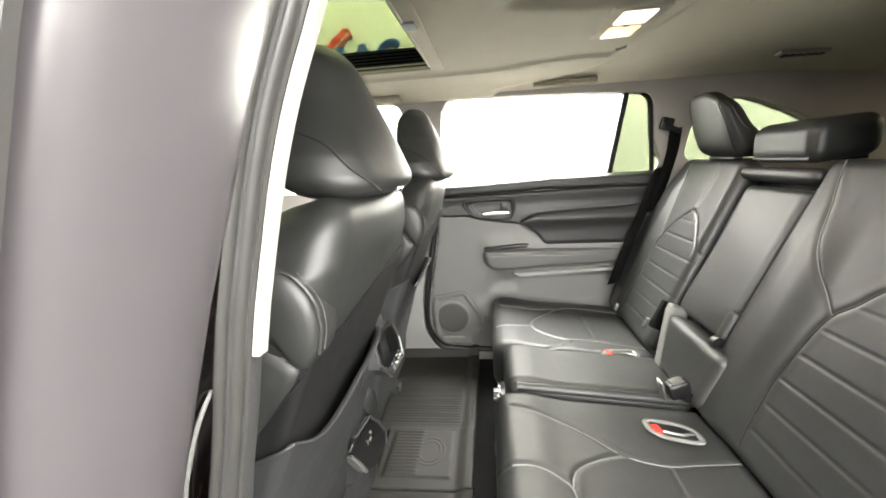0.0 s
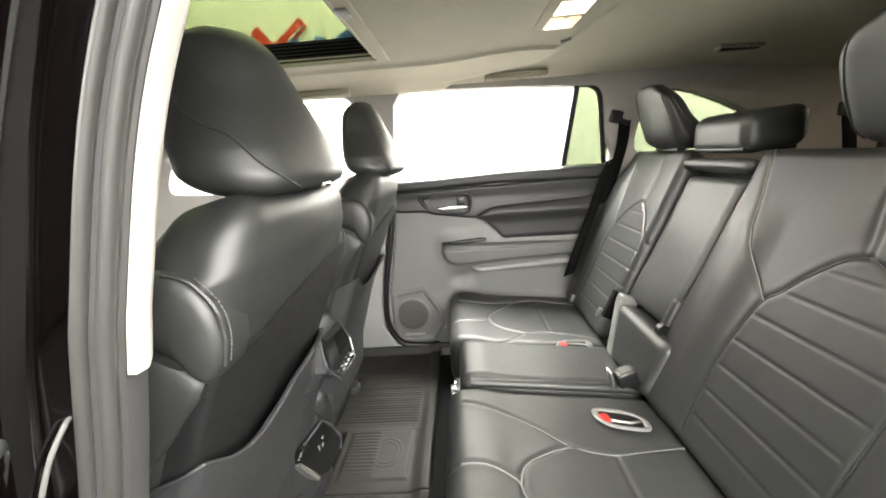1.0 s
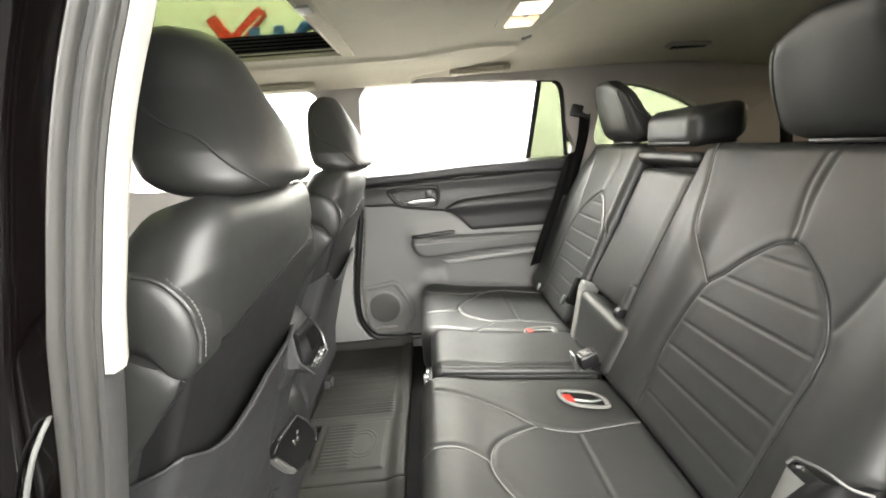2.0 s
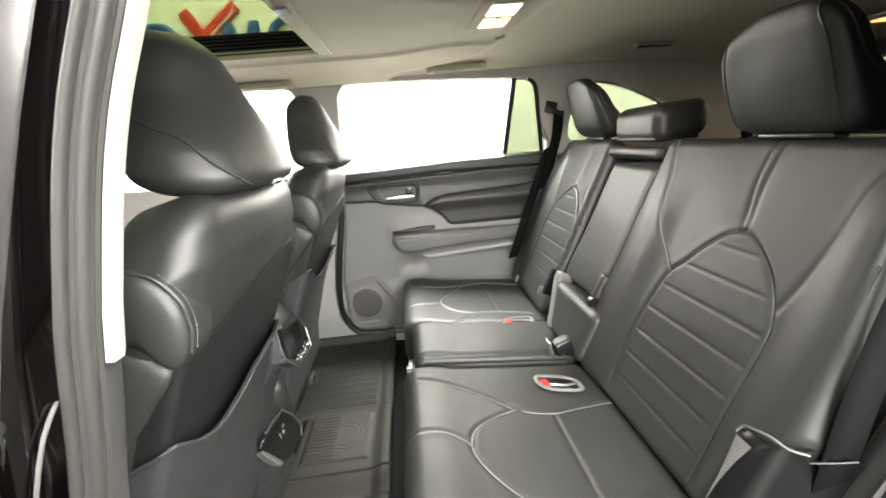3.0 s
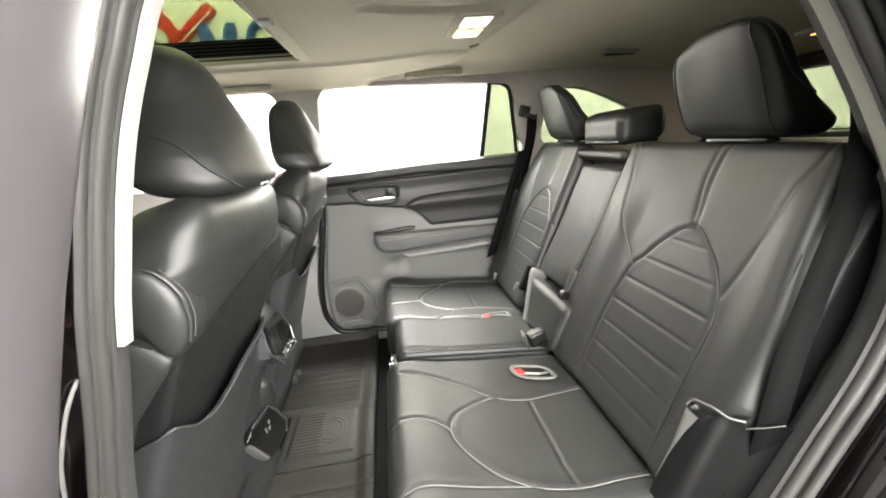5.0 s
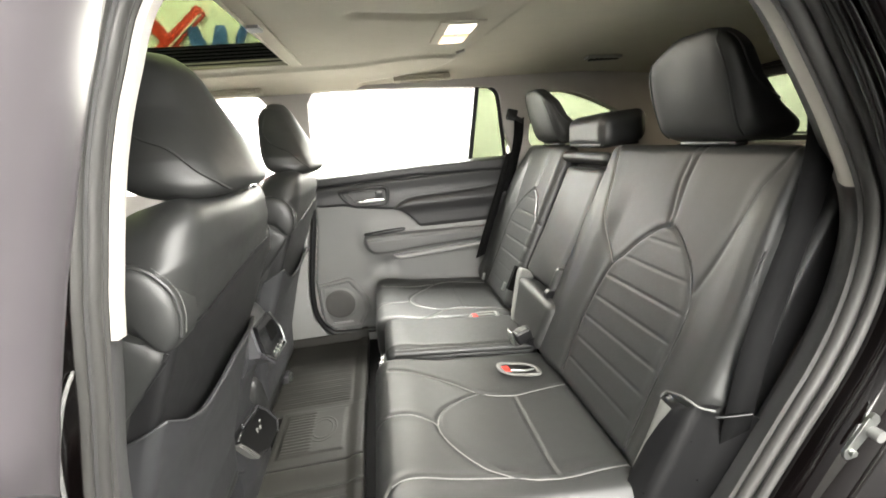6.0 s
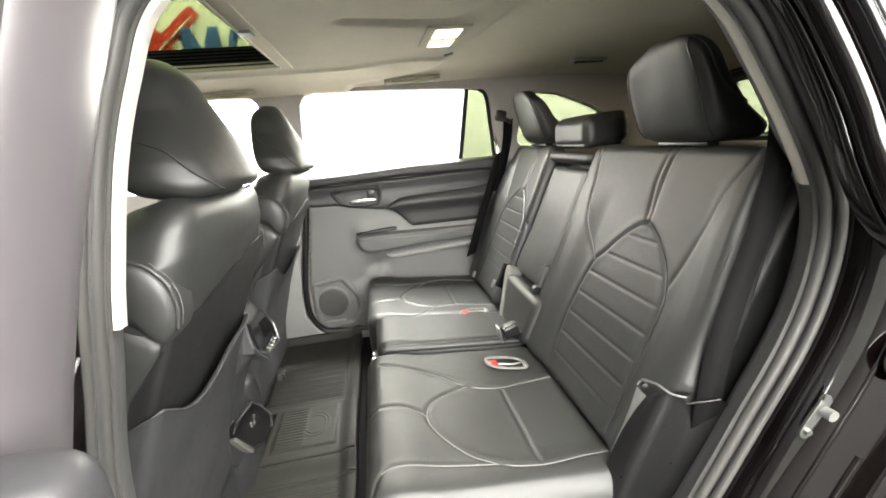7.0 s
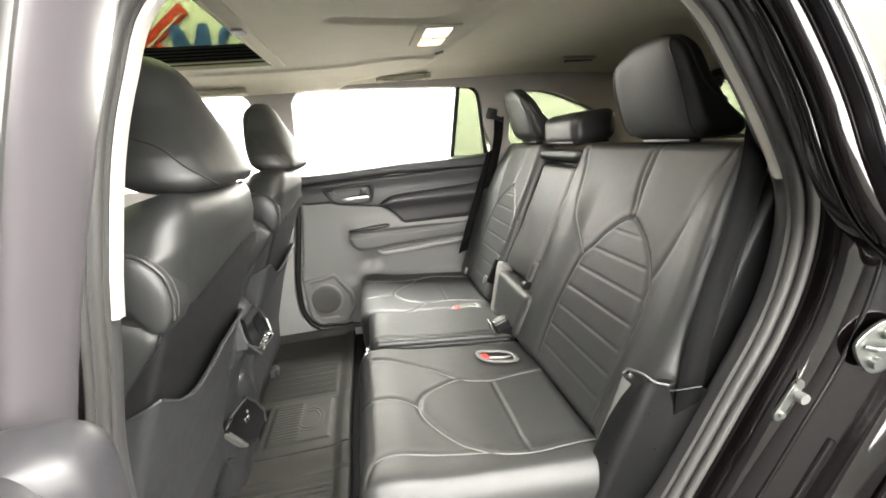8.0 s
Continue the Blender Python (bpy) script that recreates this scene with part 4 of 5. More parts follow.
# buckle on the near side of the centre seat
buckle = thing("seat_belt_buckle", "black seat belt buckle on a short strap between the cushions", "buckle")
housing = part("housing", block((0.052, 0.034, 0.040), (0.632, -0.072, 0.640), 0.008, (0, -18, 6), 3), PLASTIC_BLACK, buckle)
part("press_button", block((0.030, 0.026, 0.004), (0.626, -0.072, 0.6605), 0.0015, (0, -18, 6)), BEZEL_GREY, housing, "grey press button")
part("stem", block((0.10, 0.006, 0.026), (0.672, -0.070, 0.606), 0.002, (0, 28, 0)), WEBBING, buckle)
part("tongue", block((0.006, 0.034, 0.052), (0.600, -0.058, 0.628), 0.002, (0, -12, 0)), STEEL, buckle)
far_buckle = thing("seat_belt_buckle", "grey seat belt tongues hanging at the far seat's crease", "buckle")
part("tongue", block((0.010, 0.018, 0.030), (0.668, 0.545, 0.625), 0.002, (0, 20, 0)), STEEL, far_buckle)
part("tongue", block((0.010, 0.018, 0.034), (0.690, 0.300, 0.660), 0.002, (0, 25, 0)), STEEL, far_buckle)
part("strap", block((0.040, 0.022, 0.10), (0.735, 0.290, 0.690), 0.003, (0, 24, 0)), WEBBING, far_buckle)

# frame and rails under the bench
frame_rail = thing("seat_rail", "black steel seat rails with bright bolts under the bench", "seat rail")
part("cross_tube", rod([(0.26, -0.60, 0.43), (0.26, 0.66, 0.43)], 0.02, 10), PLASTIC_BLACK, frame_rail)
for y in (-0.52, -0.10, 0.16, 0.60):
    foot = part("foot", block((0.38, 0.045, 0.13), (0.42, y, 0.36), 0.006), PLASTIC_BLACK, frame_rail)
    for k in range(3):
        part("bolt", block((0.030, 0.020, 0.006), (0.185, y + 0.020, 0.448 + 0.014 * k), 0.002), STEEL, foot)
lock = part("latch_bracket", block((0.030, 0.075, 0.070), (0.206, 0.088, 0.508), 0.004), PLASTIC_BLACK, frame_rail, "black latch bracket")
for z, y, wide in ((0.541, 0.076, 0.020), (0.541, 0.106, 0.024), (0.526, 0.082, 0.040), (0.522, 0.112, 0.018), (0.508, 0.096, 0.050), (0.498, 0.094, 0.052)):
    part("latch_bar", block((0.008, wide, 0.0055), (0.188, y, z), 0.0015), CHROME, lock)
for y0, y1 in ((-0.60, -0.05), (0.22, 0.68)):
    part("valance", block((0.03, y1 - y0, 0.12), (0.27, (y0 + y1) / 2, 0.40), 0.006), PLASTIC_BLACK, frame_rail)

# ---- front seats ----
FRONT_Z = np.array([0.40, 0.56, 0.73, 0.86, 1.05, 1.12, 1.19, 1.25])
FRONT_X = np.array([-0.21, -0.195, -0.145, -0.095, -0.012, 0.010, 0.020, -0.01])
FRONT_W = np.array([0.20, 0.215, 0.225, 0.228, 0.234, 0.228, 0.190, 0.13])


def front_seat(name, yc, label):
    seat = thing(name, label, "car seat", "front seats")

    def place(lift):
        def f(w, s, t):
            k = np.interp(s, FRONT_Z, FRONT_W) / 0.23
            return np.interp(s, FRONT_Z, FRONT_X) + (t + lift) - 0.009 * (w / 0.23) ** 2, yc + w * k, s + 0.25 * t
        return f

    def relief(w, s):
        line = spline([(0.150, 0.5), (0.185, 0.8), (0.196, 1.0), (0.190, 1.1), (0.176, 1.17)], 5)
        return seams(w, s, [line], 0.004, 0.004) + 0.010 * np.exp(-((w / 0.13) ** 2 + ((s - 1.12) / 0.06) ** 2))
    pad("backrest", (-0.23, 0.23), (0.46, 1.206), 0.13, (0.060, 0.050, 0.045), place(0.0), LEATHER, seat, relief, 0.006, "black leather backrest shell")

    # hard rear panel that laps round the sides, with the map pocket on it
    def panel_place(w, s, t):
        over = np.clip(np.abs(w) - 0.224, 0, 1)
        a = np.clip(w, -0.224, 0.224)
        top = np.interp(a, [-0.224, -0.18, -0.13, -0.10, -0.02, 0.08, 0.20, 0.224], [1.034, 1.026, 1.028, 1.038, 1.056, 1.070, 1.066, 1.060]) - 2.1 * over
        z = 0.46 + (s - 0.46) * (top - 0.46) / (1.05 - 0.46)
        x, y, z2 = place(0.006)(a, z, t * np.clip(1 - over / 0.008, 0, 1))
        turn = np.clip(over / 0.012, 0, 1)
        return x - over, y + np.sign(w) * (0.004 + t * 0.6) * turn, z2

    def pocket_place(w, s, t):
        over = np.clip(np.abs(w) - 0.224, 0, 1)
        a = np.clip(w, -0.224, 0.224)
        top = np.interp(a, [-0.224, -0.17, -0.135, -0.104, -0.06, -0.017, 0.056, 0.175, 0.224], [0.912, 0.872, 0.858, 0.856, 0.870, 0.892, 0.896, 0.880, 0.872]) - 0.55 * over
        z = 0.47 + (s - 0.47) * (top - 0.47) / (0.90 - 0.47)
        sag = 0.022 * np.exp(-((s - 0.90) / 0.06) ** 2) * np.clip(1 - (a / 0.22) ** 2, 0, 1)
        x, y, z2 = place(0.014)(a, z, (t + sag) * np.clip(1 - over / 0.008, 0, 1))
        turn = np.clip(over / 0.012, 0, 1)
        return x - over, y + np.sign(w) * (0.010 + t * 0.6) * turn, z2
    panel = pad("rear_panel", (-0.268, 0.268), (0.46, 1.05), 0.012, (0.004, 0.004, 0.004), panel_place, PANEL_BLACK, seat, None, 0.008, "dark vinyl rear panel")
    for d in (0.010, 0.022):
        edge = [(-0.224 - o, 1.05 - 0.002 - d) for o in np.linspace(0.006, 0.042, 14)]
        part("edge_bead", rod(on_face(panel_place, None, np.array(edge), 0.0), 0.0022, 6), PANEL_BLACK, panel)
    pocket = pad("map_pocket", (-0.280, 0.280), (0.47, 0.90), 0.008, (0.004, 0.0038, 0.0038), pocket_place, BACK_CLOTH, seat, None, 0.009, "dark vinyl map pocket")
    hem = np.array([(w, 0.897) for w in np.linspace(-0.275, 0.275, 76)])
    part("hem", rod(on_face(pocket_place, None, hem, 0.001), 0.0028, 6), BACK_CLOTH, pocket)

    # swollen side bolsters let into the shell's flank
    upper = [(-0.063, 1.129), (-0.038, 1.120), (-0.018, 1.094), (-0.012, 1.063), (-0.018, 1.030), (-0.038, 1.010), (-0.058, 1.033), (-0.083, 1.049), (-0.13, 1.06), (-0.15, 1.09), (-0.11, 1.127)]
    lower = [(-0.083, 1.046), (-0.058, 1.031), (-0.041, 1.006), (-0.074, 0.962), (-0.116, 0.915), (-0.17, 0.86), (-0.22, 0.90), (-0.20, 1.00), (-0.13, 1.054)]
    for sg in (-1, 1):
        for name, outline in (("side_bolster", upper), ("lower_bolster", lower)):
            loop = spline(outline, 6, closed=True)
            mid = loop.mean(axis=0)
            n = len(loop)
            verts, faces = [], []
            levels = [(1.0, -0.045), (1.0, -0.006), (0.985, 0.001), (0.955, 0.006), (0.90, 0.010), (0.78, 0.013), (0.55, 0.016), (0.28, 0.0175)]
            for rho, up in levels:
                for q in mid + (loop - mid) * rho:
                    verts.append((q[0], yc + sg * (0.225 + up), q[1]))
            for k in range(len(levels) - 1):
                for i in range(n):
                    faces.append((k * n + i, k * n + (i + 1) % n, (k + 1) * n + (i + 1) % n, (k + 1) * n + i))
            faces.append(tuple(range((len(levels) - 1) * n, len(levels) * n)))
            lobe = mesh_object(name, verts, faces, LEATHER, seat, "swollen leather side bolster")
            rim = [(q[0] + 0.001, yc + sg * 0.228, q[1]) for q in spline(outline[:5], 8)]
            part("welt", rod(rim if name == "side_bolster" else [(q[0], yc + sg * 0.227, q[1]) for q in spline(outline[:3], 8)], 0.0026, 6), LEATHER, lobe)
            if name == "side_bolster" and sg < 0:
                stitches("stitching", [(q[0] + 0.007, yc - 0.2265, q[1] + 0.004) for q in spline(outline[1:5], 8)], lobe, 0.0052, 0.0030, 0.0008)
    # cushion
    pad("cushion", (-0.25, 0.25), (-0.72, -0.20), 0.18, 0.05, lambda w, s, t: (s, yc + w, 0.60 - 0.06 * (s + 0.4) + t), LEATHER, seat, None, 0.03)
    part("base", block((0.40, 0.40, 0.12), (-0.45, yc, 0.38), 0.02), PLASTIC_BLACK, seat)
    for dy in (-0.17, 0.17):
        rail = part("rail", block((0.50, 0.045, 0.035), (-0.49, yc + dy, 0.315), 0.006), PLASTIC_BLACK, seat)
        part("rail_cap", block((0.05, 0.06, 0.05), (-0.255, yc + dy, 0.325), 0.010), PLASTIC, rail)
        for k in range(3):
            part("tooth", block((0.010, 0.030, 0.008), (-0.227, yc + dy, 0.318 + 0.011 * k), 0.002), STEEL, rail)
    return seat


HEAD_U = np.array([0.0, 0.25, 0.60, 0.80, 0.92, 1.0])
HEAD_W = np.array([0.160, 0.152, 0.100, 0.084, 0.070, 0.050])
HEAD_TALL = 0.216


def front_head(yc, label, base=1.192, slim=0.0):
    head = thing("front_head_restraint", label, "head restraint", "front head restraints")

    def place(w, s, t):
        u = np.clip(s / HEAD_TALL, 0, 1)
        k = np.interp(u, HEAD_U, HEAD_W) / 0.152
        deep = 0.130 - 0.035 * u - slim * u ** 2
        return 0.064 - 0.473 * s + 0.272 * s * s - 0.040 * (w / 0.152) ** 2 + t * deep / 0.10, yc + w * k, base + s - 0.05 * t - 0.030 * u ** 3 * ((t + 0.03) / 0.07) ** 2

    def relief(w, s):
        return 0.005 * np.exp(-((w / 0.09) ** 2 + ((s - 0.10) / 0.07) ** 2))
    shape = ((-0.152, 0.152), (-0.004, HEAD_TALL), 0.10, (0.044, 0.036, 0.042), place)
    cushion = pad("cushion", *shape, LEATHER, head, relief, 0.005, "black leather head cushion")
    # welted seam that runs down the flank and under the tail edge
    for sg in (-1, 1):
        side = [(sg * w, h, t) for w, h, t in ((0.152, 0.185, -0.042), (0.152, 0.162, -0.054), (0.152, 0.135, -0.065), (0.152, 0.103, -0.055), (0.152, 0.084, -0.037), (0.152, 0.072, -0.016), (0.150, 0.055, 0.0), (0.135, 0.033, 0.0), (0.112, 0.012, 0.0), (0.085, 0.0, -0.010))]
        part("welt", rod(pad_points(spline(side, 8), *shape, relief), 0.0019, 6), LEATHER, cushion)
    for dy in (-0.06, 0.06):
        part("bracket", rod([(-0.03, yc + dy, base + 0.02), (-0.04, yc + dy, base - 0.04)], 0.007, 8), CHROME, head)
    part("trim_clip", block((0.008, 0.030, 0.010), (0.040, yc - 0.015, base + 0.004), 0.003), CHROME, head, "small bright clip")
    return head


front_seat("front_chair", -0.420, "black leather driver's seat seen from behind with a map pocket")
front_seat("front_chair", 0.270, "black leather passenger seat seen from behind with a map pocket").location.x = 0.010
front_head(-0.412, "black leather head restraint of the driver's seat")
front_head(0.274, "black leather head restraint of the passenger seat", 1.178, 0.045).location.x = 0.017

# ---- centre console tail between the front seats ----
console = thing("centre_console", "charcoal rear end of the centre console with air vents and sockets", "console")
body = spline([(-0.60, 0.84), (-0.25, 0.86), (-0.16, 0.850), (-0.122, 0.815), (-0.115, 0.735), (-0.150, 0.68), (-0.185, 0.61), (-0.210, 0.535), (-0.205, 0.50), (-0.182, 0.41), (-0.186, 0.36), (-0.19, 0.30)], 5)
CONSOLE_Y = -0.065
bm = bmesh.new()
rows_v = []
for x, z in body:
    low = float(smoothstep(0.70, 0.60, z))
    left, right = 0.098 + 0.035 * low, 0.098 - 0.030 * low + 0.028 * float(smoothstep(0.58, 0.48, z))
    rows_v.append([bm.verts.new((x - 0.025 * abs(k) ** 4, CONSOLE_Y + (right if k > 0 else left) * k, z - (0.012 * abs(k) ** 4 if z > 0.7 else 0))) for k in np.linspace(-1, 1, 13)])
for a, b in zip(rows_v[:-1], rows_v[1:]):
    for k in range(12):
        bm.faces.new((a[k], a[k + 1], b[k + 1], b[k]))
for side in (0, 12):
    strip = [bm.verts.new((min(r[side].co.x, -0.30) - 0.10, r[side].co.y, r[side].co.z)) for r in rows_v]
    for i in range(len(rows_v) - 1):
        bm.faces.new((rows_v[i][side], rows_v[i + 1][side], strip[i + 1], strip[i]))
part("body", bm, BACK_CLOTH, console, "charcoal console body")


def tail_plate(outline, x, depth, bevel, tilt, zc):
    """A plate facing the tail: outline of (y, z), its upper edge tilted forward."""
    bm = bmesh.new()
    f = bm.faces.new([bm.verts.new((0, y, z)) for y, z in outline])
    r = bmesh.ops.extrude_face_region(bm, geom=[f])
    bmesh.ops.translate(bm, vec=(-depth, 0, 0), verts=[v for v in r["geom"] if isinstance(v, bmesh.types.BMVert)])
    bmesh.ops.recalc_face_normals(bm, faces=bm.faces)
    bmesh.ops.bevel(bm, geom=[e for e in bm.edges if all(abs(v.co.x) < 1e-6 for v in e.verts)], offset=bevel, segments=3, affect="EDGES")
    for v in bm.verts:
        v.co.x += x - tilt * (v.co.z - zc)
    return bm


def ring_points(outline, x, tilt, zc):
    return [(x - tilt * (z - zc), y, z) for y, z in outline + outline[:1]]


HEX = [(-0.143, 0.775), (-0.125, 0.812), (-0.007, 0.804), (0.015, 0.750), (0.003, 0.697), (-0.110, 0.705), (-0.150, 0.740)]
frame_vent = part("vent_frame", tail_plate([(1.10 * (y + 0.068) - 0.068, 1.10 * (z - 0.757) + 0.757) for y, z in HEX], -0.100, 0.04, 0.008, 0.25, 0.752), PLASTIC, console, "charcoal surround of the vents")
vent = part("vent_panel", tail_plate(HEX, -0.096, 0.012, 0.003, 0.25, 0.752), GLOSS_BLACK, console, "gloss black vent and climate panel")
part("bright_rim", rod(ring_points(HEX[2:7], -0.095, 0.25, 0.752)[:-1], 0.0022, 6), STEEL, vent)
for k in range(5):
    part("button", block((0.006, 0.013, 0.011), (-0.083, -0.105 + 0.024 * k, 0.715), 0.002, (0, 14, 0)), CHROME if k % 2 else STEEL, vent)
part("display", tail_plate([(-0.075, 0.790), (-0.015, 0.786), (-0.022, 0.742), (-0.082, 0.746)], -0.0945, 0.004, 0.001, 0.25, 0.752), WELL_BLACK, vent, "dark climate display")
part("corner_strip", rod([(-0.098, -0.172, 0.757), (-0.094, -0.150, 0.733), (-0.088, -0.117, 0.699)], 0.004, 8), PLASTIC, frame_vent, "grey corner strip")
SOCKET = [(-0.132, 0.526), (-0.014, 0.508), (0.024, 0.466), (0.046, 0.410), (0.018, 0.388), (-0.076, 0.392), (-0.140, 0.430), (-0.188, 0.522)]
usb = part("socket_panel", tail_plate(SOCKET, -0.180, 0.05, 0.008, 0.25, 0.45), SHIELD, console, "black panel with charging sockets")
part("edge_bead", rod(ring_points(SOCKET[:5], -0.182, 0.25, 0.45)[:-1], 0.0045, 8), PLASTIC, usb)
LIP = [(-0.176, 0.508), (-0.130, 0.428), (-0.141, 0.424), (-0.155, 0.440), (-0.190, 0.512)]
part("pale_lip", tail_plate(LIP, -0.175, 0.03, 0.005, 0.25, 0.45), ISO_GREY, usb, "pale grey lower lip")
FOOT = [(-0.140, 0.425), (-0.185, 0.520), (-0.262, 0.520), (-0.250, 0.470), (-0.190, 0.425)]
part("foot", tail_plate(FOOT, -0.196, 0.05, 0.010, 0.25, 0.45), BACK_CLOTH, console, "charcoal foot of the console")
for y, z, wide, tall in ((-0.049, 0.480, 0.011, 0.008), (-0.062, 0.468, 0.012, 0.010), (-0.084, 0.474, 0.006, 0.016)):
    part("socket", block((0.006, wide, tall), (-0.180 - 0.25 * (z - 0.45), y, z), 0.0015), ISO_GREY, usb, "pale charging socket")

# ---- rubber floor mats ----
def floor_mat(x0, x1, y0, y1, z, height, label):
    """A moulded rubber tray; height(x, y, d) lifts its face, d being the distance from its edge."""
    mat = thing("floor_mat", label, "floor mat", "floor mats")
    xs, ys = np.linspace(x0, x1, int((x1 - x0) / 0.005) + 1), np.linspace(y0, y1, int((y1 - y0) / 0.0021) + 1)
    gx, gy = np.meshgrid(xs, ys, indexing="ij")
    d = np.minimum.reduce([gx - x0, x1 - gx, gy - y0, y1 - gy])
    gz = z + height(gx, gy, d) + 0.004 * bulge(d, 0.006)
    nx, ny = gx.shape
    verts = np.stack([gx, gy, gz], axis=-1).reshape(-1, 3).tolist()
    faces = [(i * ny + j, (i + 1) * ny + j, (i + 1) * ny + j + 1, i * ny + j + 1) for i in range(nx - 1) for j in range(ny - 1)]
    # the rim's wall down to the carpet
    rim = [i * ny for i in range(nx)] + [(nx - 1) * ny + j for j in range(1, ny)] + [i * ny + ny - 1 for i in range(nx - 2, -1, -1)] + [j for j in range(ny - 2, 0, -1)]
    base = len(verts)
    verts += [(verts[v][0], verts[v][1], 0.293) for v in rim]
    n = len(rim)
    faces += [(rim[k], base + k, base + (k + 1) % n, rim[(k + 1) % n]) for k in range(n)]
    mesh_object("tray", verts, faces, MAT_RUBBER, mat)
    return mat


def ribs(y, pitch, tall):
    return tall * (0.5 + 0.5 * np.cos(2 * math.pi * y / pitch)) ** 1.5


def far_mat_height(x, y, d):
    field = smoothstep(-0.255, -0.235, x) * smoothstep(0.055, 0.035, x) * smoothstep(0.215, 0.225, y) * smoothstep(0.60, 0.50, y)
    h = field * ribs(y, 0.0155, 0.0055) + 0.012 * smoothstep(0.050, 0.085, x)
    return h + 0.034 * smoothstep(0.715, 0.742, y) + 0.010 * smoothstep(-0.258, -0.275, x)


def tunnel_mat_height(x, y, d):
    inner = np.minimum.reduce([x + 0.166, 0.036 - x, y + 0.052, 0.155 - y])
    field = smoothstep(0.004, 0.010, inner) * smoothstep(-0.062, -0.072, x - 0.0)
    h = 0.006 * smoothstep(-0.004, 0.004, inner) + field * ribs(y, 0.0145, 0.0040)
    return h + 0.010 * smoothstep(0.046, 0.085, x)


def near_mat_height(x, y, d):
    field = smoothstep(-0.205, -0.19, x) * smoothstep(0.060, 0.045, x) * smoothstep(-0.205, -0.215, y)
    h = field * ribs(y, 0.020, 0.005) + 0.012 * smoothstep(0.050, 0.085, x)
    h += 0.016 * smoothstep(-0.17, -0.10, y) + 0.004 * np.exp(-((y + 0.182) / 0.007) ** 2)
    return h + 0.012 * np.exp(-((x + 0.262) / 0.008) ** 2)


floor_mat(-0.290, 0.105, 0.182, 0.768, 0.314, far_mat_height, "black ribbed rubber floor mat in the far footwell")
tunnel_mat = floor_mat(-0.192, 0.104, -0.093, 0.179, 0.330, tunnel_mat_height, "black ribbed rubber mat over the tunnel with a moulded ring")
for rx, ry in ((0.046, 0.060), (0.034, 0.046)):
    part("emblem", rod([(-0.036 + rx * math.cos(a), 0.055 + ry * math.sin(a), 0.3385) for a in np.linspace(0, 2 * math.pi, 41)], 0.0045, 8, flat=0.6), MAT_RUBBER, tunnel_mat, "moulded ring emblem")
floor_mat(-0.290, 0.107, -0.66, -0.096, 0.312, near_mat_height, "black ribbed rubber floor mat in the near footwell")

# ---- far rear door, closed ----
door = thing("rear_door", "closed far rear door with charcoal trim, armrest and lowered window", "car door")
DY = 0.760

ARM = spline([(0.140, 0.800), (0.146, 0.824), (0.165, 0.836), (0.29, 0.838), (0.45, 0.836), (0.70, 0.830), (0.84, 0.830), (0.84, 0.765), (0.70, 0.752), (0.47, 0.746), (0.26, 0.734), (0.19, 0.738), (0.155, 0.762)], 5, closed=True)
PANEL = [(-0.05, 1.115), (0.15, 1.116), (0.45, 1.128), (0.90, 1.130), (0.90, 0.60), (0.78, 0.42), (0.60, 0.345), (0.03, 0.345), (-0.065, 0.385), (-0.110, 0.46), (-0.112, 0.60), (-0.085, 0.76), (-0.06, 0.90)]


def panel_height(x, z, d):
    """The sculpted door panel: it swells towards the armrest and falls back into the bin's mouth below it."""
    h = 0.008 * bulge(d, 0.014) - 0.012 * np.clip(1.0 - z, 0, 0.8)
    near_arm = -depth_inside(x, z, ARM)
    h += 0.020 * np.exp(-(np.clip(near_arm, 0, 1) / 0.045) ** 2) * smoothstep(0.10, 0.20, x) * smoothstep(0.72, 0.80, z)
    h -= 0.030 * np.exp(-(((x - 0.225) / 0.060) ** 2 + ((z - 0.672) / 0.042) ** 2)) + 0.010 * np.exp(-(((x - 0.150) / 0.060) ** 2 + ((z - 0.610) / 0.040) ** 2))
    h -= 0.016 * smoothstep(0.24, 0.30, x) * smoothstep(0.725, 0.690, z) * smoothstep(0.50, 0.60, z)
    return h


moulded("panel", PANEL, panel_height, DY, DOOR_GREY, door, "grey moulded door panel", 0.006, 0.004)
# dark upper moulding round the handle, and the padded insert behind it that sweeps down to the armrest
BAND = spline([(-0.05, 1.070), (0.11, 1.078), (0.40, 1.086), (0.905, 1.076), (0.905, 0.90), (0.70, 0.955), (0.40, 0.962), (0.34, 0.950), (0.298, 0.944), (0.20, 0.957), (0.12, 0.972), (0.07, 0.984), (-0.05, 0.994)], 5, closed=True)
moulded("upper_band", BAND, lambda x, z, d: 0.004 + 0.018 * bulge(d, 0.012) - 0.005 * np.exp(-((z - 1.035) / 0.03) ** 2), DY, DOOR_DARK, door, "dark moulded band round the door handle", 0.0045)
INSERT = spline([(0.300, 0.949), (0.340, 0.978), (0.383, 0.993), (0.45, 0.999), (0.563, 1.003), (0.72, 1.008), (0.905, 1.010), (0.905, 0.830), (0.70, 0.830), (0.44, 0.834), (0.418, 0.842), (0.398, 0.872), (0.368, 0.905), (0.335, 0.930)], 5, closed=True)


def insert_height(x, z, d):
    h = 0.006 + 0.024 * bulge(d, 0.012)
    h += 0.014 * np.exp(-((z - 0.965) / 0.030) ** 2) * bulge(np.clip(d, 0, 1), 0.03)
    return h - 0.008 * smoothstep(0.868, 0.840, z)


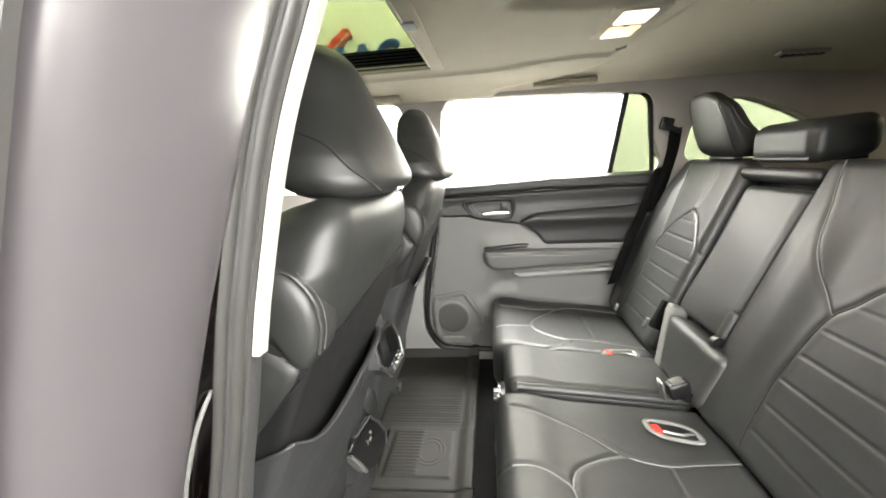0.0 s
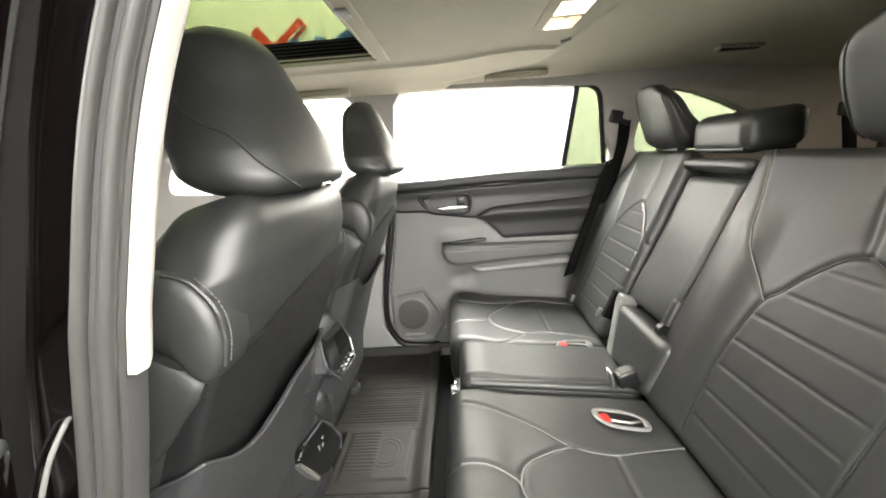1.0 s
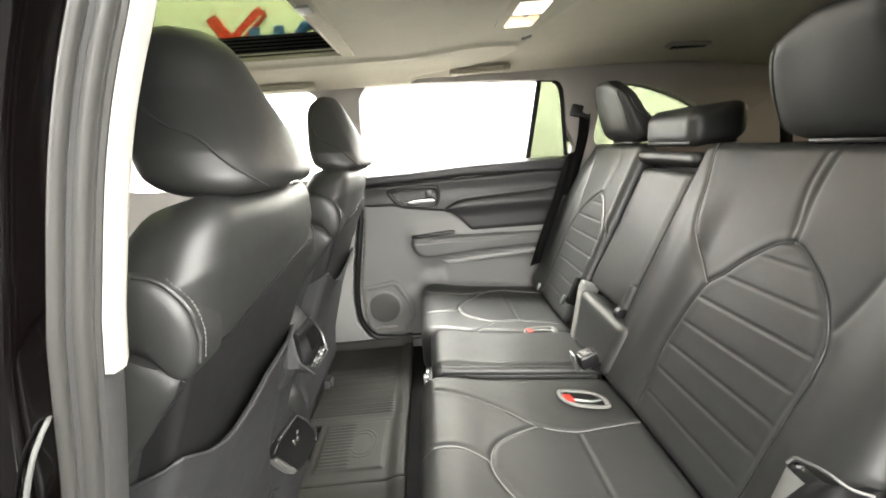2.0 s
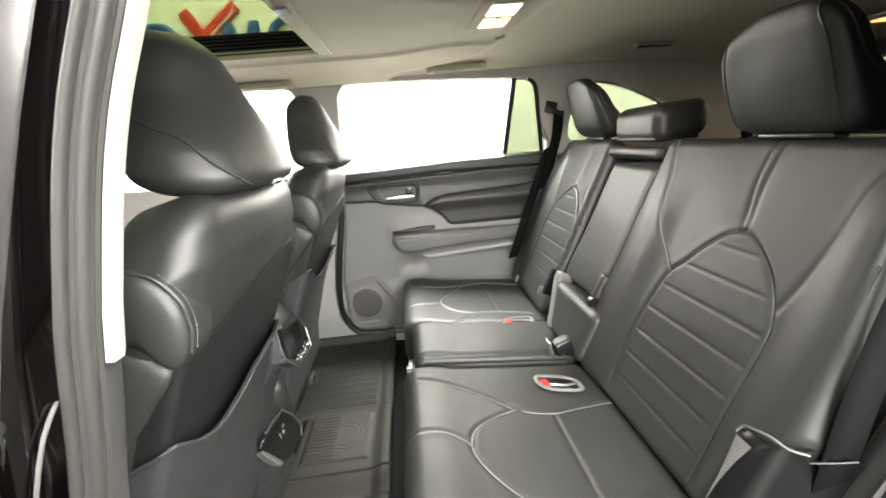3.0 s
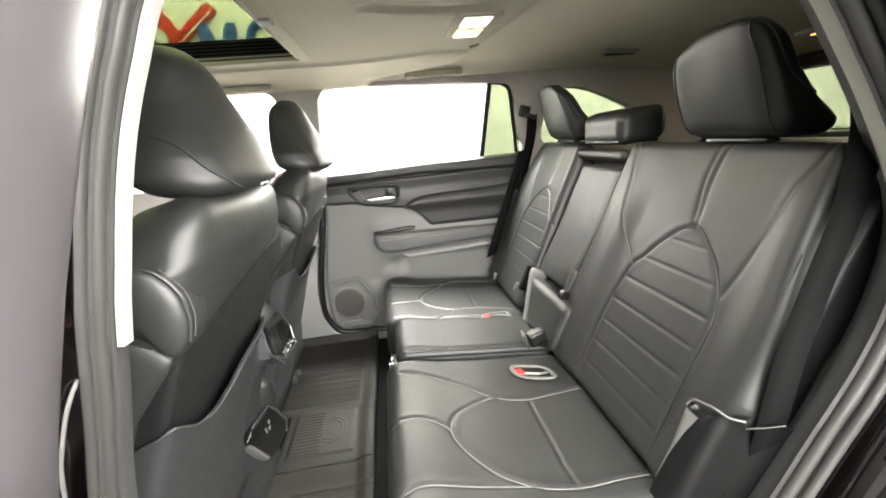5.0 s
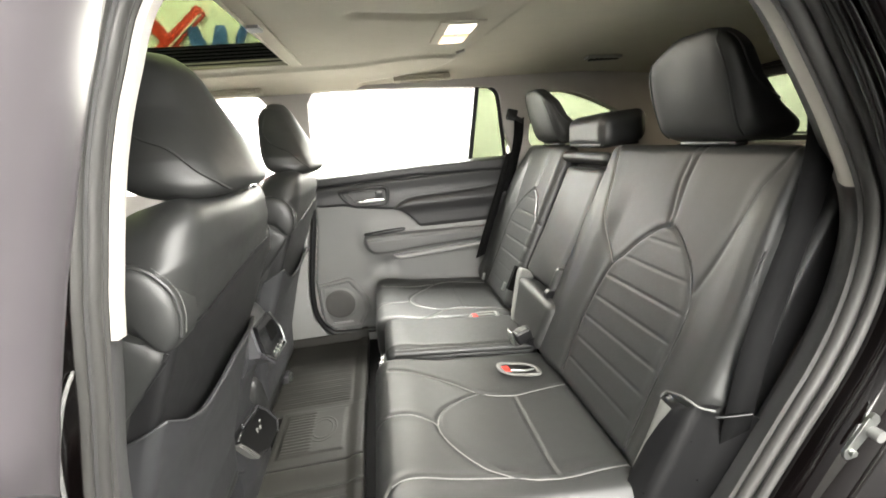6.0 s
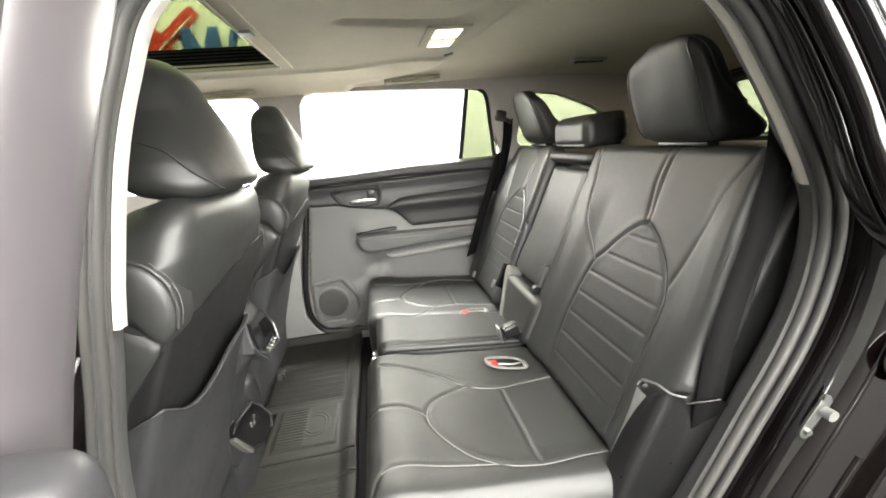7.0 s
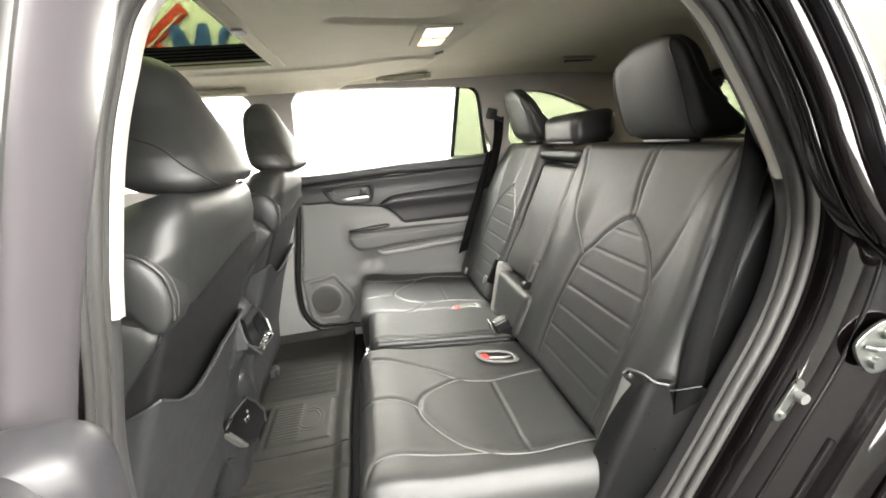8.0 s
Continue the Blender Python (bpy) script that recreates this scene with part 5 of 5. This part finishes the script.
pad_insert = moulded("padded_insert", INSERT, insert_height, DY, DOOR_DARK, door, "black stitched leather insert", 0.0045)
seam = spline([(0.302, 0.951), (0.342, 0.981), (0.385, 0.996), (0.45, 1.002), (0.563, 1.006), (0.72, 1.011), (0.88, 1.013)], 6)
part("insert_seam", rod([(x, DY - 0.0215, z) for x, z in seam], 0.0020, 6), BEZEL_GREY, pad_insert)
part("insert_edge", rod([(x, DY - 0.021, z) for x, z in spline([(0.306, 0.944), (0.336, 0.929), (0.369, 0.904), (0.400, 0.870), (0.420, 0.838)], 6)], 0.0028, 8), DOOR_GREY, pad_insert)
CAP = [(-0.05, 1.124), (0.15, 1.128), (0.45, 1.140), (0.905, 1.142), (0.905, 1.080), (0.40, 1.089), (0.11, 1.079), (-0.05, 1.074)]
moulded("belt_cap", CAP, lambda x, z, d: 0.004 + 0.022 * bulge(d, 0.016), DY, DOOR_DARK, door, "dark soft window ledge", 0.005)
part("belt_seal", rod([(-0.03, DY + 0.006, 1.123), (0.15, DY + 0.006, 1.127), (0.45, DY + 0.006, 1.139), (0.87, DY + 0.006, 1.141)], 0.0045, 8), BEZEL_GREY, door, "grey glass wiper strip")
BEZEL = spline([(0.055, 1.048), (0.080, 1.060), (0.13, 1.066), (0.22, 1.068), (0.275, 1.062), (0.292, 1.030), (0.285, 0.985), (0.262, 0.966), (0.18, 0.966), (0.115, 0.976), (0.078, 1.004)], 5, closed=True)
bezel = moulded("handle_bezel", BEZEL, lambda x, z, d: 0.012 + 0.014 * bulge(d, 0.010) - 0.012 * smoothstep(0.012, 0.024, d), DY, PLASTIC_BLACK, door, "black handle bezel", 0.003)
rim_line = spline([(0.108, 1.046), (0.20, 1.046), (0.262, 1.042), (0.268, 1.010), (0.262, 0.984), (0.150, 0.982), (0.130, 1.000)], 4, closed=True)
part("cup_rim", rod([(x, DY - 0.021, z) for x, z in np.vstack([rim_line, rim_line[:1]])], 0.0022, 6), BEZEL_GREY, bezel)
lever = spline([(0.130, 1.001), (0.165, 1.008), (0.215, 1.010), (0.262, 1.006), (0.264, 0.990), (0.20, 0.986), (0.152, 0.986)], 5, closed=True)
moulded("handle", lever, lambda x, z, d: 0.018 + 0.014 * bulge(d, 0.007), DY, CHROME, bezel, "bright chrome door handle", 0.002, 0.002)
part("lock", block((0.034, 0.020, 0.036), (0.243, DY - 0.020, 1.026), 0.005), PLASTIC_BLACK, bezel)
# armrest
def arm_height(x, z, d):
    h = 0.002 + 0.052 * bulge(d, 0.026)
    top = np.interp(x, [0.14, 0.29, 0.45, 0.84], [0.836, 0.838, 0.836, 0.830])
    return h - 0.005 * np.exp(-((top - z - 0.022) / 0.0042) ** 2) - 0.010 * smoothstep(0.45, 0.84, x)


rest = moulded("armrest", ARM, arm_height, DY, DOOR_PAD, door, "charcoal padded armrest", 0.004, 0.003)
pull = spline([(0.160, 0.835), (0.172, 0.846), (0.25, 0.853), (0.330, 0.856), (0.345, 0.848), (0.320, 0.838)], 4, closed=True)
moulded("pull_pocket", pull, lambda x, z, d: 0.026 + 0.010 * bulge(d, 0.005), DY, PLASTIC_BLACK, rest, "", 0.003)
# lighter grey than the panel paints the light this edge catches
EDGE = spline([(0.275, 0.722), (0.32, 0.724), (0.55, 0.736), (0.80, 0.742), (0.80, 0.722), (0.66, 0.716), (0.45, 0.704), (0.33, 0.698), (0.30, 0.700)], 4, closed=True)
moulded("bin_edge", EDGE, lambda x, z, d: 0.004 + 0.022 * bulge(d, 0.010), DY, PLASTIC_GREY, door, "edge of the door bin, its caught light painted pale", 0.003, 0.003)
# speaker
SPK = [(-0.100, 0.620), (0.045, 0.640), (0.066, 0.626), (0.132, 0.522), (0.136, 0.450), (0.085, 0.372), (-0.060, 0.372), (-0.100, 0.420), (-0.108, 0.50)]


def speaker_height(x, z, d):
    h = -0.006 + 0.026 * bulge(d, 0.010)
    return h - 0.014 * smoothstep(0.016, 0.030, d) + 0.006 * smoothstep(0.084, 0.078, np.hypot(x + 0.012, z - 0.506))


speaker = moulded("speaker", SPK, speaker_height, DY + 0.004, DOOR_GREY, door, "grey speaker housing", 0.004)
disc = [(-0.012 + 0.074 * math.cos(a), 0.506 + 0.074 * math.sin(a)) for a in np.linspace(0, 2 * math.pi, 40)[:-1]]
moulded("grille", disc, lambda x, z, d: 0.010 + 0.006 * bulge(d, 0.02) + 0.0008 * np.cos(x * 780) * np.cos(z * 780), DY + 0.004, SPEAKER_MESH, speaker, "round dark speaker mesh", 0.002, 0.001)
part("speaker_bar", block((0.10, 0.006, 0.010), (-0.01, DY - 0.010, 0.408), 0.003), PLASTIC_GREY, speaker)
# rubber edge of the far opening and the lighter pillar foot
far_seal = spline([(-0.058, 1.06), (-0.078, 0.90), (-0.112, 0.72), (-0.132, 0.58), (-0.130, 0.46), (-0.085, 0.375), (-0.01, 0.350), (0.30, 0.342), (0.70, 0.35)], 6)
tagged(part("door_seal", rod([(x, DY - 0.004, z) for x, z in far_seal], 0.013, 10), PLASTIC_BLACK), "black rubber seal round the far door", "door seal", kind="structure")
foot = [(-0.075, 1.10), (-0.098, 0.90), (-0.132, 0.72), (-0.152, 0.58), (-0.150, 0.45), (-0.10, 0.362), (0.0, 0.335), (0.72, 0.330), (0.72, 0.29), (-0.42, 0.29), (-0.30, 0.60), (-0.24, 1.10)]
tagged(part("trim_pillar_far", plate(foot, 0.05, DY - 0.012, 0.010), PLASTIC_GREY), "grey lower pillar and sill trim of the far side", "pillar trim", kind="structure")

# ---- roof furniture ----
def grab_handle(x0, x1, y, z, label):
    g = thing("grab_handle", label, "grab handle", "grab handles")
    mid, length = (x0 + x1) / 2, x1 - x0
    part("back_plate", block((length, 0.012, 0.034), (mid, y + 0.004, z + 0.004), 0.006, (72, 0, 0), 3), HEADLINER, g)
    part("grip", rod([(x0 + 0.004, y + 0.004, z + 0.004), (x0 + 0.012, y - 0.008, z - 0.002), (x0 + 0.030, y - 0.011, z - 0.004), (x1 - 0.030, y - 0.011, z - 0.004), (x1 - 0.012, y - 0.008, z - 0.002), (x1 - 0.004, y + 0.004, z + 0.004)], 0.0060, 10), HEADLINER, g)
    part("recess", block((length * 0.80, 0.006, 0.009), (mid, y - 0.002, z + 0.004), 0.002, (72, 0, 0)), TRIM_LIGHT, g, "finger slot")
    for x in (x0 + 0.008, x1 - 0.008):
        part("mount", block((0.030, 0.022, 0.030), (x, y - 0.002, z), 0.007, (72, 0, 0), 3), HEADLINER, g)
    return g


grab_handle(0.365, 0.585, 0.602, 1.492, "beige folded grab handle above the far rear window")
grab_handle(-0.40, -0.16, 0.602, 1.480, "beige folded grab handle above the far front window")
hook = thing("coat_hook", "small beige coat hook beside the grab handle", "coat hook")
part("hook", block((0.030, 0.014, 0.010), (0.562, 0.232, 1.514), 0.004, (0, -10, -25)), TRIM_LIGHT, hook)

lamp = thing("dome_lamp", "beige dome lamp with two lit lenses in the headliner", "roof lamp")
part("bezel", block((0.118, 0.215, 0.016), (0.503, 0.0, 1.5195), 0.005), HEADLINER, lamp)
for y, m in ((-0.052, LAMP_WHITE), (0.052, LAMP_WARM)):
    part("lens", block((0.070, 0.080, 0.008), (0.503, y, 1.5115), 0.003), m, lamp, "lit lens")
part("switch", block((0.012, 0.018, 0.006), (0.503, 0.0, 1.5105), 0.002), PLASTIC_GREY, lamp)
back_lamp = thing("rear_lamp", "lit amber lamp in the headliner over the tail", "roof lamp")
part("bezel", block((0.15, 0.20, 0.014), (1.70, 0.06, 1.474), 0.006), TRIM_LIGHT, back_lamp)
part("lens", block((0.09, 0.14, 0.008), (1.70, 0.06, 1.466), 0.003), LAMP_AMBER, back_lamp, "lit amber lens")

vent_roof = thing("roof_vent", "slim beige roof vent with dark slots", "roof vent")
part("bezel", block((0.150, 0.040, 0.012), (1.215, 0.505, 1.512), 0.005, (-6, 2, 0)), TRIM_LIGHT, vent_roof)
for k in range(6):
    part("slot", block((0.015, 0.020, 0.006), (1.160 + 0.022 * k, 0.504, 1.5045), 0.001, (-6, 2, 0)), PLASTIC_BLACK, vent_roof)

# ---- seat belts ----
def webbing(name, pts, wide, parent):
    """A flat strap: points of (centre, edge direction)."""
    bm = bmesh.new()
    rows = []
    for c, e in pts:
        c, e = Vector(c), Vector(e).normalized()
        rows.append([bm.verts.new(c - e * wide / 2), bm.verts.new(c + e * wide / 2)])
    for a, b in zip(rows[:-1], rows[1:]):
        bm.faces.new((a[0], a[1], b[1], b[0]))
    ob = part(name, bm, WEBBING, parent)
    m = ob.modifiers.new("thick", "SOLIDIFY")
    m.thickness = 0.0016
    return ob


belt = thing("seat_belt", "dark grey seat belt webbing hanging beside the near bench seat", "seat belt", "seat belts")
edge = (0.85, -0.25, 0.35)
line = spline([(0.945, -0.600, 1.300), (0.922, -0.632, 1.20), (0.890, -0.650, 1.10), (0.842, -0.662, 0.98), (0.812, -0.668, 0.88), (0.800, -0.668, 0.79), (0.800, -0.660, 0.70), (0.805, -0.650, 0.60)], 5)
webbing("strap", [(tuple(p), edge) for p in line], 0.048, belt)
part("anchor", rod([(0.765, -0.655, 0.752), (0.79, -0.670, 0.762), (0.812, -0.676, 0.766)], 0.0032, 8, flat=0.6), PLASTIC_BLACK, belt)
part("guide", block((0.05, 0.03, 0.05), (0.925, -0.605, 1.305), 0.010), PLASTIC_BLACK, belt)
far_belt = thing("seat_belt", "dark grey seat belt on a black guide by the bench", "seat belt", "seat belts")
part("guide", block((0.050, 0.020, 0.050), (0.880, 0.690, 1.325), 0.012, (0, 15, 0)), PLASTIC_BLACK, far_belt)
part("guide_arm", block((0.055, 0.016, 0.020), (0.905, 0.685, 1.305), 0.006, (0, 25, 0)), PLASTIC_BLACK, far_belt)
line = spline([(0.912, 0.684, 1.305), (0.905, 0.688, 1.22), (0.885, 0.70, 1.12), (0.85, 0.72, 0.98)], 4)
webbing("strap", [(tuple(p), (0.9, 0.1, 0.2)) for p in line], 0.050, far_belt)
webbing("slack", [((0.875, 0.71, 1.16), (0.9, 0, 0.3)), ((0.80, 0.705, 0.96), (0.9, 0, 0.3)), ((0.735, 0.69, 0.80), (0.9, 0, 0.3)), ((0.690, 0.68, 0.68), (0.9, 0, 0.3))], 0.048, far_belt)
third_belt = thing("seat_belt", "dark seat belt on its hook by the third row", "seat belt", "seat belts")
part("guide", block((0.05, 0.02, 0.05), (1.60, 0.505, 1.285), 0.012), PLASTIC_BLACK, third_belt)
webbing("strap", [((1.605, 0.50, 1.27), (1, 0, 0)), ((1.62, 0.50, 1.18), (1, 0, 0)), ((1.64, 0.50, 1.05), (1, 0, 0))], 0.05, third_belt)

# ---- third row and load space ----
third = thing("third_row_chair", "black third row backrest behind the bench", "car seat")
pad("backrest", (-0.58, 0.58), (0.0, 0.52), 0.12, 0.04, lambda w, s, t: (1.42 + 0.35 * s - t, w, 0.62 + s), LEATHER, third, None, 0.03)
pad("cushion", (-0.58, 0.58), (1.02, 1.45), 0.14, 0.04, lambda w, s, t: (s, w, 0.60 + t), LEATHER, third, None, 0.04)
tray = thing("load_cover", "black parcel shelf strip before the tailgate", "load cover")
part("strip", block((0.10, 1.20, 0.05), (1.875, 0.0, 1.125), 0.012), PLASTIC_BLACK, tray)

# ---- open near rear door ----
near_door = thing("rear_door_open", "open near rear door with grey window frame and charcoal trim", "car door")


def door_x(z):
    return 0.044 + 0.30 * (z - 1.1)


def tilted(name, outline, depth, mat, label, bevel=0.004, lift=0.0):
    """A piece of the open door: outline of (y, z) on its leaning inner face."""
    bm = bmesh.new()
    f = bm.faces.new([bm.verts.new((0, y, z)) for y, z in outline])
    r = bmesh.ops.extrude_face_region(bm, geom=[f])
    bmesh.ops.translate(bm, vec=(-depth, 0, 0), verts=[v for v in r["geom"] if isinstance(v, bmesh.types.BMVert)])
    bmesh.ops.recalc_face_normals(bm, faces=bm.faces)
    if bevel:
        bmesh.ops.bevel(bm, geom=[e for e in bm.edges if all(abs(v.co.x) < 1e-6 for v in e.verts)], offset=bevel, segments=3, affect="EDGES")
    for v in bm.verts:
        v.co.x += door_x(v.co.z) + lift
    return part(name, bm, mat, near_door, label)


SASH_Z = np.array([0.88, 1.02, 1.10, 1.14, 1.18, 1.22, 1.26, 1.30, 1.35, 1.42, 1.47])
SASH_IN = np.array([-0.905, -0.906, -0.9055, -0.903, -0.900, -0.894, -0.888, -0.880, -0.868, -0.846, -0.828])
SASH_OUT = np.array([-0.990, -0.985, -0.980, -0.978, -0.977, -0.974, -0.970, -0.964, -0.955, -0.938, -0.924])


def sash_strip(name, section, mat, label):
    """A strip of the window frame run up the door's front edge: section of (share of the way out, metres out, lift off the face)."""
    zs = np.linspace(0.88, 1.47, 60)
    verts, faces, m = [], [], len(section)
    for z in zs:
        a, b = float(np.interp(z, SASH_Z, SASH_IN)), float(np.interp(z, SASH_Z, SASH_OUT))
        verts += [(door_x(z) + up, a + (b - a) * share - out, z) for share, out, up in section]
    for j in range(len(zs) - 1):
        faces += [(j * m + i, j * m + i + 1, (j + 1) * m + i + 1, (j + 1) * m + i) for i in range(m - 1)]
    return mesh_object(name, verts, faces, mat, near_door, label)


face = [(0.0, 0.0, -0.045), (0.0, -0.001, -0.014), (0.0, 0.001, -0.007), (0.0, 0.004, -0.003), (0.0, 0.010, -0.0008)]
face += [(k / 12, 0.012 * (1 - k / 6), 0.0035 * (1 - (2 * k / 12 - 1) ** 2)) for k in range(1, 12)]
face += [(1.0, -0.008, -0.0012), (1.0, -0.004, -0.004), (1.0, -0.001, -0.009), (1.0, 0.0, -0.016)]
sash_strip("front_sash", face, SASH, "satin grey front window frame")
sash_strip("channel_lip", [(1.0, 0.000, -0.016), (1.0, 0.001, -0.004), (1.0, 0.003, 0.000), (1.0, 0.006, 0.000), (1.0, 0.008, -0.004), (1.0, 0.008, -0.016)], RUBBER, "grey rubber lip of the glass channel")
sash_strip("glass_channel", [(1.0, 0.008, -0.014), (1.0, 0.013, -0.020), (1.0, 0.018, -0.016), (1.0, 0.020, -0.006), (1.0, 0.026, -0.002), (1.0, 0.036, -0.004), (1.0, 0.038, -0.045)], RUBBER, "grey rubber glass channel")
tilted("top_sash", [(-0.855, 1.42), (-0.89, 1.50), (-1.60, 1.50), (-1.66, 1.44), (-0.957, 1.45)], 0.045, SASH, "satin grey top window frame")
tilted("rear_sash", [(-1.60, 1.50), (-1.70, 1.10), (-1.80, 1.10), (-1.68, 1.50)], 0.045, SASH, "")
tilted("outer_skin", [(-0.93, 0.30), (-0.93, 1.08), (-1.82, 1.08), (-1.70, 0.62), (-1.50, 0.30)], 0.02, PAINT, "dark brown painted door skin", 0.004, -0.085)
pad("inner_trim", (-1.80, -0.978), (0.35, 1.108), 0.075, 0.028, lambda w, s, t: (0.078 + 0.03 * smoothstep(0.7, 1.05, s) + t, w, s + 0.004), DOOR_TRIM, near_door, lambda w, s: -0.012 * np.exp(-((w + 1.032) / 0.0045) ** 2), 0.008, "grey moulded door trim with a rounded shoulder")
# painted hinge end of the door and its straps
hinge_end = part("hinge_end", block((0.09, 0.05, 0.66), (-0.01, -0.915, 0.62), 0.012), PAINT, near_door, "painted hinge end of the door")
for z in (0.52, 0.88):
    part("hinge", block((0.07, 0.055, 0.06), (-0.045, -0.878, z), 0.010), PAINT, hinge_end)
part("check_strap", block((0.006, 0.036, 0.009), (-0.056, -0.822, 1.066), 0.003, (20, 0, 12)), STEEL, hinge_end, "bright door check strap")
loom = thing("wiring_boot", "grey rubber wiring boot between the pillar and the open door", "wiring boot")
part("sleeve", rod(spline([(-0.050, -0.776, 1.064), (-0.045, -0.784, 1.064), (-0.047, -0.790, 1.056), (-0.050, -0.797, 1.043), (-0.055, -0.804, 1.020), (-0.061, -0.809, 0.99), (-0.066, -0.814, 0.93), (-0.070, -0.818, 0.86)], 6), 0.0018, 8), BEZEL_GREY, loom)
